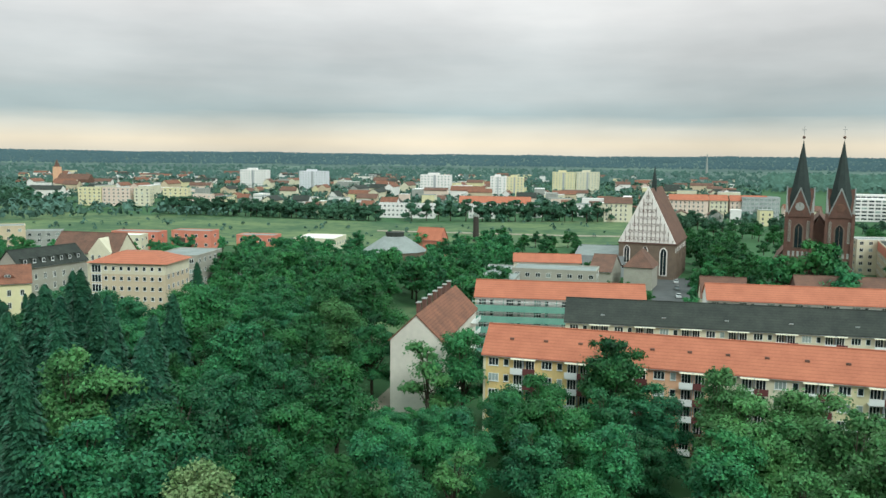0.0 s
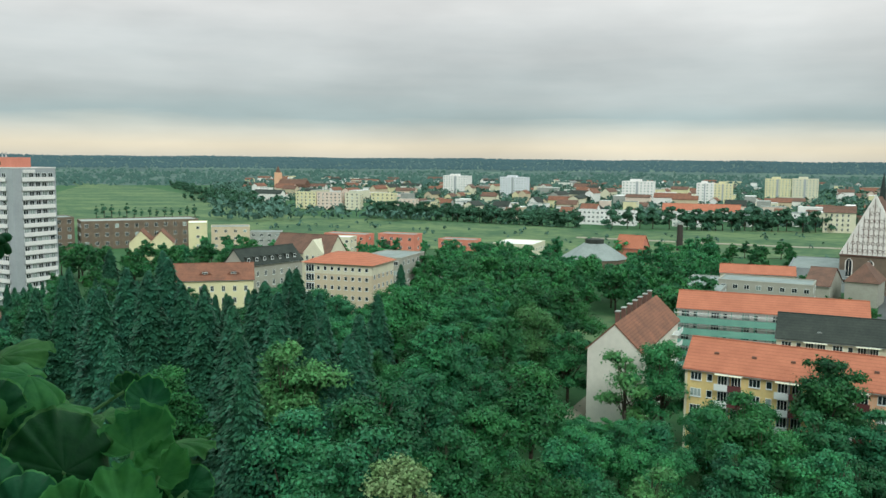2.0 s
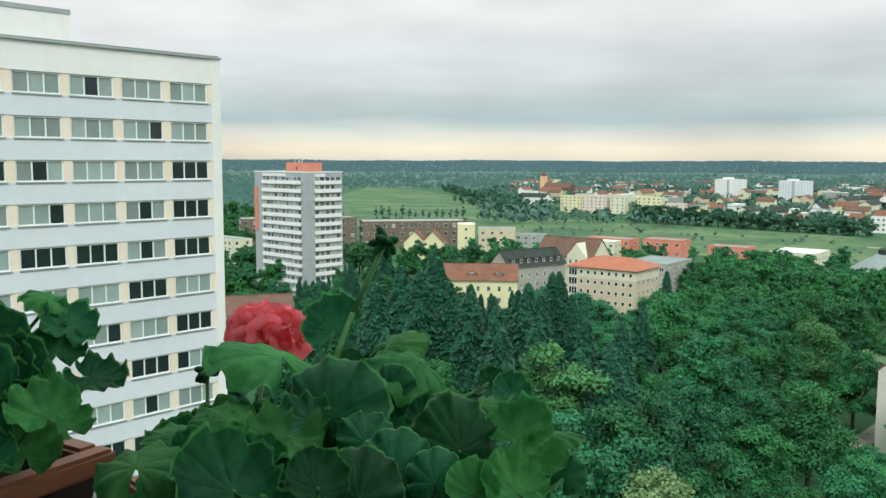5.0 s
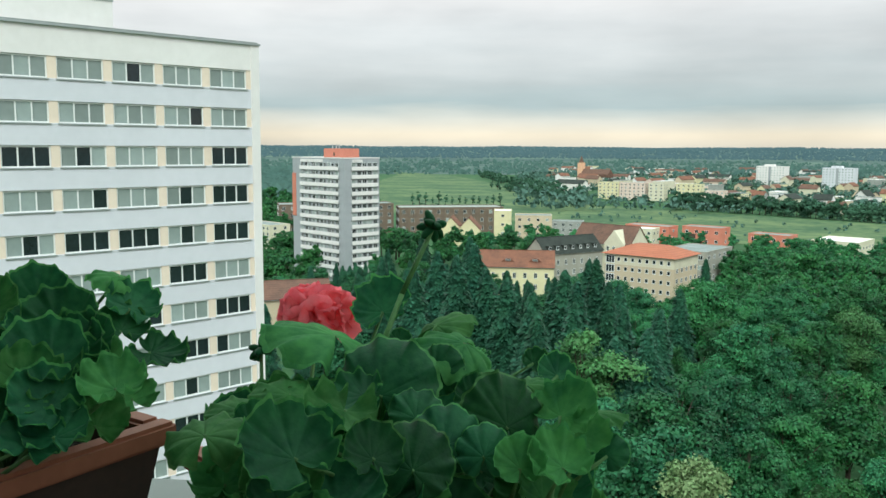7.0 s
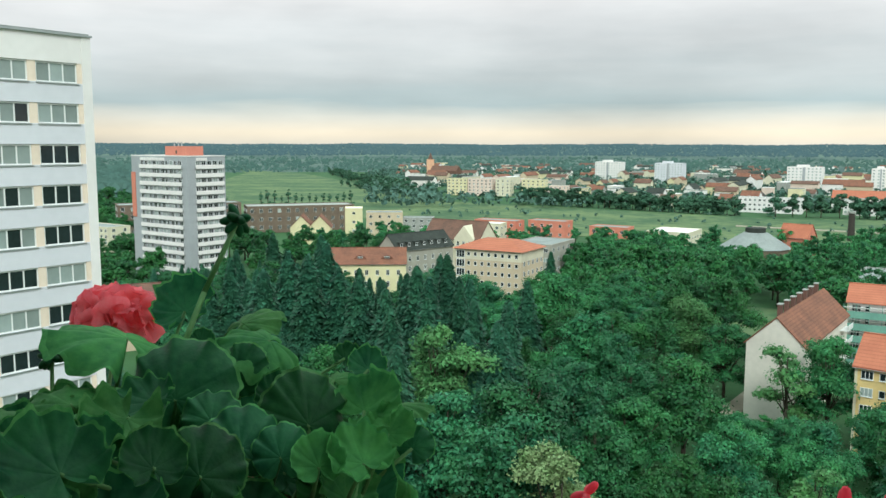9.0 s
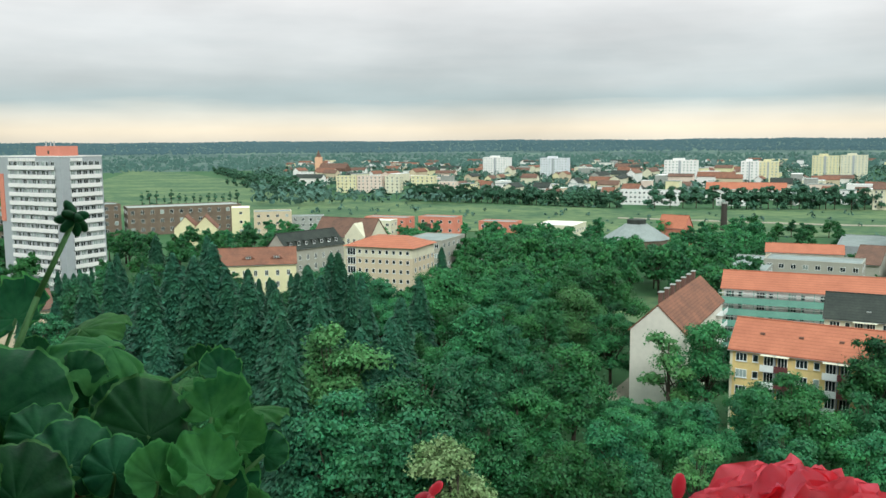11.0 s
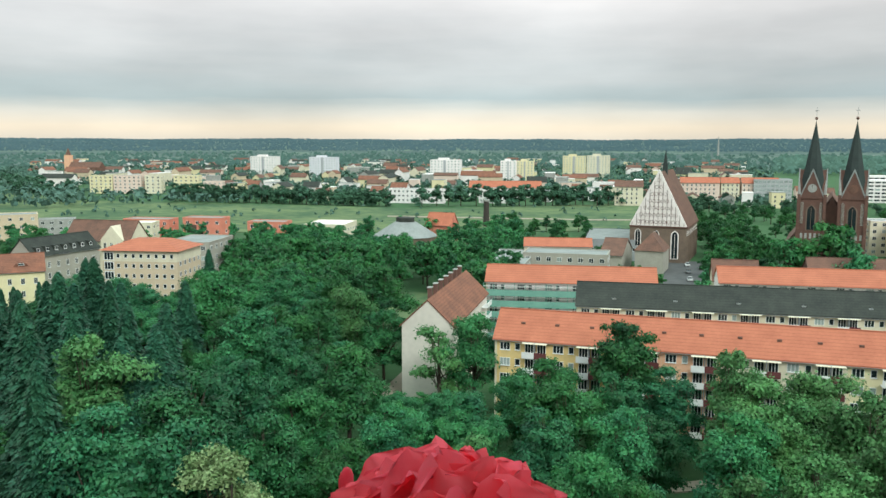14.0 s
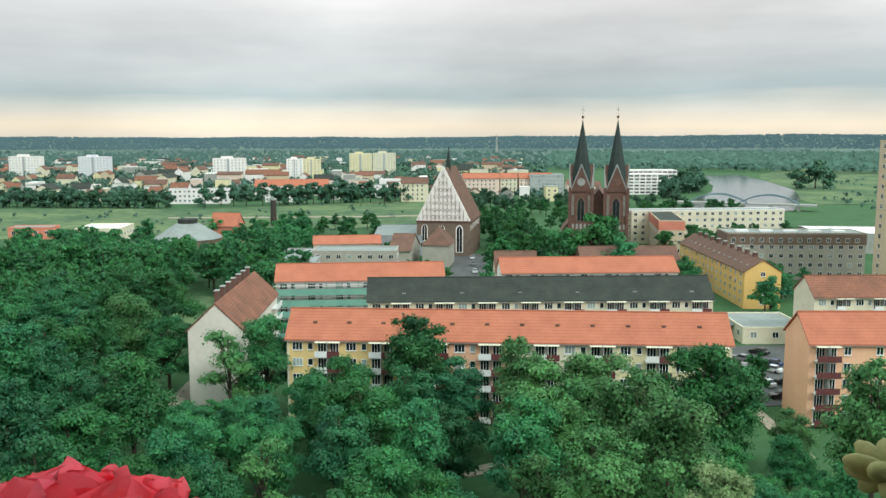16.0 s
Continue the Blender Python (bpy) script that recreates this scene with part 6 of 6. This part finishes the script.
def geranium(name_label, leaves, roots, extra, seed):
    r = random.Random(seed)
    t = thing("geranium", 0, 0, E0, 0, name_label, "plant", "geraniums")
    for (x, y, z, s, k) in leaves:
        root = min(roots, key=lambda q: (q[0] - x) ** 2 + (q[1] - y) ** 2)
        place_leaf(t, (x, y, z), s * 1.12, k, r, eye, Vector(root) + Vector((r.uniform(-.04, .04), r.uniform(-.02, .02), 0)))
    for (x0, x1, y0, y1, z0, z1, n) in extra:
        for k in range(n):
            p = (r.uniform(x0, x1), r.uniform(y0, y1), r.uniform(z0, z1))
            root = min(roots, key=lambda q: (q[0] - p[0]) ** 2 + (q[1] - p[1]) ** 2)
            place_leaf(t, p, r.uniform(0.055, 0.08), r.choice("ccrr"), r, eye, Vector(root))
    return t


MAIN = geranium("bushy geranium with ruffled dark green leaves", MAIN_LEAVES, [(-0.50, 0.70, -0.27), (-0.40, 0.68, -0.27), (-0.28, 0.66, -0.27), (-0.20, 0.64, -0.27)],
                [(-0.48, -0.32, 0.68, 0.80, -0.24, -0.175, 22), (-0.33, -0.22, 0.70, 0.80, -0.28, -0.205, 18), (-0.48, -0.28, 0.58, 0.70, -0.28, -0.20, 26), (-0.42, -0.26, 0.50, 0.60, -0.25, -0.185, 24), (-0.40, -0.28, 0.45, 0.53, -0.235, -0.175, 14), (-0.30, -0.20, 0.62, 0.72, -0.28, -0.21, 10), (-0.51, -0.43, 0.60, 0.69, -0.215, -0.175, 11)], 5)
SIDE = geranium("geranium with green scalloped leaves in a flower box", SIDE_LEAVES, [(-0.68, 0.50, -0.25), (-0.66, 0.40, -0.25), (-0.68, 0.30, -0.25)],
                [(-0.74, -0.62, 0.44, 0.58, -0.19, -0.07, 20), (-0.68, -0.58, 0.44, 0.54, -0.17, -0.12, 9)], 6)


def petal_mesh(material):
    v, f = [], []
    for i in range(7):
        q = i / 6
        for j in range(7):
            a = (j / 6 - 0.5)
            w = 1.2 * math.sqrt(math.sin(math.pi * (0.03 + 0.95 * q ** 1.3)))
            v.append((a * w, q * (1 - 0.25 * a * a), 0.22 * q - 0.16 * q ** 3 + 0.07 * math.cos(a * 9) * q))
    for i in range(6):
        for j in range(6):
            k = i * 7 + j
            f.append((k, k + 1, k + 8, k + 7))
    return Geo().add(v, f).mesh("petal", material, True)


def flower_head(plant, centre, rad, n, material, seed, base, size=0.021):
    """An umbel: florets of five petals over a dome, on one stalk."""
    r = random.Random(seed)
    c = Vector(centre)
    head = part("flower_stalk", Geo().tube(Vector(base), c - Vector((0, 0, rad * 0.4)), 0.0026, 0.002, 7), STEM, plant, smooth=True)
    pm = petal_mesh(material)
    for k in range(n):
        z = 1 - 0.95 * (k + 0.5) / n
        a = k * 2.39996
        q = math.sqrt(max(0, 1 - z * z))
        d = Vector((q * math.cos(a), q * math.sin(a), z))
        p = c + Vector((d.x * rad, d.y * rad, d.z * rad * 0.7)) * r.uniform(0.72, 0.9)
        x = d.orthogonal().normalized()
        for j in range(5):
            b = 2 * math.pi * j / 5 + r.uniform(-.25, .25)
            y = (Matrix.Rotation(b, 3, d) @ x)
            y = (y + d * r.uniform(0.1, 0.95)).normalized()
            nn = (d - y * d.dot(y)).normalized()
            m = Matrix((y.cross(nn), y, nn)).transposed().to_4x4()
            m.translation = p
            s = size * r.uniform(0.85, 1.2)
            link("petal", pm, head, m @ Matrix.Diagonal((s, s, s, 1)))
        part("floret_stalk", Geo().tube(c - Vector((0, 0, rad * 0.4)), p, 0.0008, 0.0009, 4), STEM, head)
    return head


def bud_cluster(plant, top, base, rad, n, material, seed, bend=0.0, thick=0.0022):
    r = random.Random(seed)
    top, base = Vector(top), Vector(base)
    mid = base.lerp(top, 0.55) + Vector((bend, 0, 0))
    s = part("bud_stalk", Geo().tube(base, mid, thick * 1.1, thick, 7).tube(mid, top, thick, thick * 0.9, 7), STEM, plant, smooth=True)
    for k in range(n):
        d = Vector((r.gauss(0, 1), r.gauss(0, 1), r.gauss(0.1, 0.8))).normalized() if n > 1 else Vector((0.1, 0, 1)).normalized()
        p = top + d * rad * 0.6
        bm = bmesh.new()
        bmesh.ops.create_icosphere(bm, subdivisions=2, radius=1)
        me = bpy.data.meshes.new("bud")
        bm.to_mesh(me)
        bm.free()
        me.materials.append(material)
        me.polygons.foreach_set("use_smooth", [True] * len(me.polygons))
        q = d.to_track_quat("Z", "Y").to_matrix().to_4x4()
        q.translation = p
        link("bud", me, s, q @ Matrix.Diagonal((rad * 0.3, rad * 0.3, rad * 0.62, 1)))
    return s


flower_head(MAIN, (-0.556, 0.792, -0.136), 0.032, 24, PETAL, 1, (-0.50, 0.70, -0.27), 0.027)
bud_cluster(MAIN, (-0.423, 0.829, -0.026), (-0.440, 0.735, -0.18), 0.016, 13, PLEAF, 2, -0.004, 0.0028)
bud_cluster(MAIN, (-0.599, 0.746, -0.167), (-0.54, 0.69, -0.27), 0.014, 10, PLEAF, 3)
RIGHT = geranium("red-flowering geranium with few leaves in a flower box", [(0.10, 0.55, -0.24, 0.06, "c"), (0.22, 0.52, -0.25, 0.06, "c"), (0.32, 0.50, -0.25, 0.06, "f")], [(0.06, 0.54, -0.29), (0.20, 0.51, -0.29), (0.40, 0.46, -0.29)], [], 8)
flower_head(RIGHT, (0.168, 0.438, -0.097), 0.030, 36, PETALD, 4, (0.20, 0.51, -0.29), 0.0215)
bud_cluster(RIGHT, (0.128, 0.520, -0.110), (0.10, 0.55, -0.29), 0.010, 1, PETALD, 5)
bud_cluster(RIGHT, (0.000, 0.580, -0.147), (0.05, 0.55, -0.29), 0.009, 4, PETALD, 6)
bud_cluster(RIGHT, (0.452, 0.501, -0.113), (0.42, 0.47, -0.29), 0.015, 12, PALEBUD, 7)
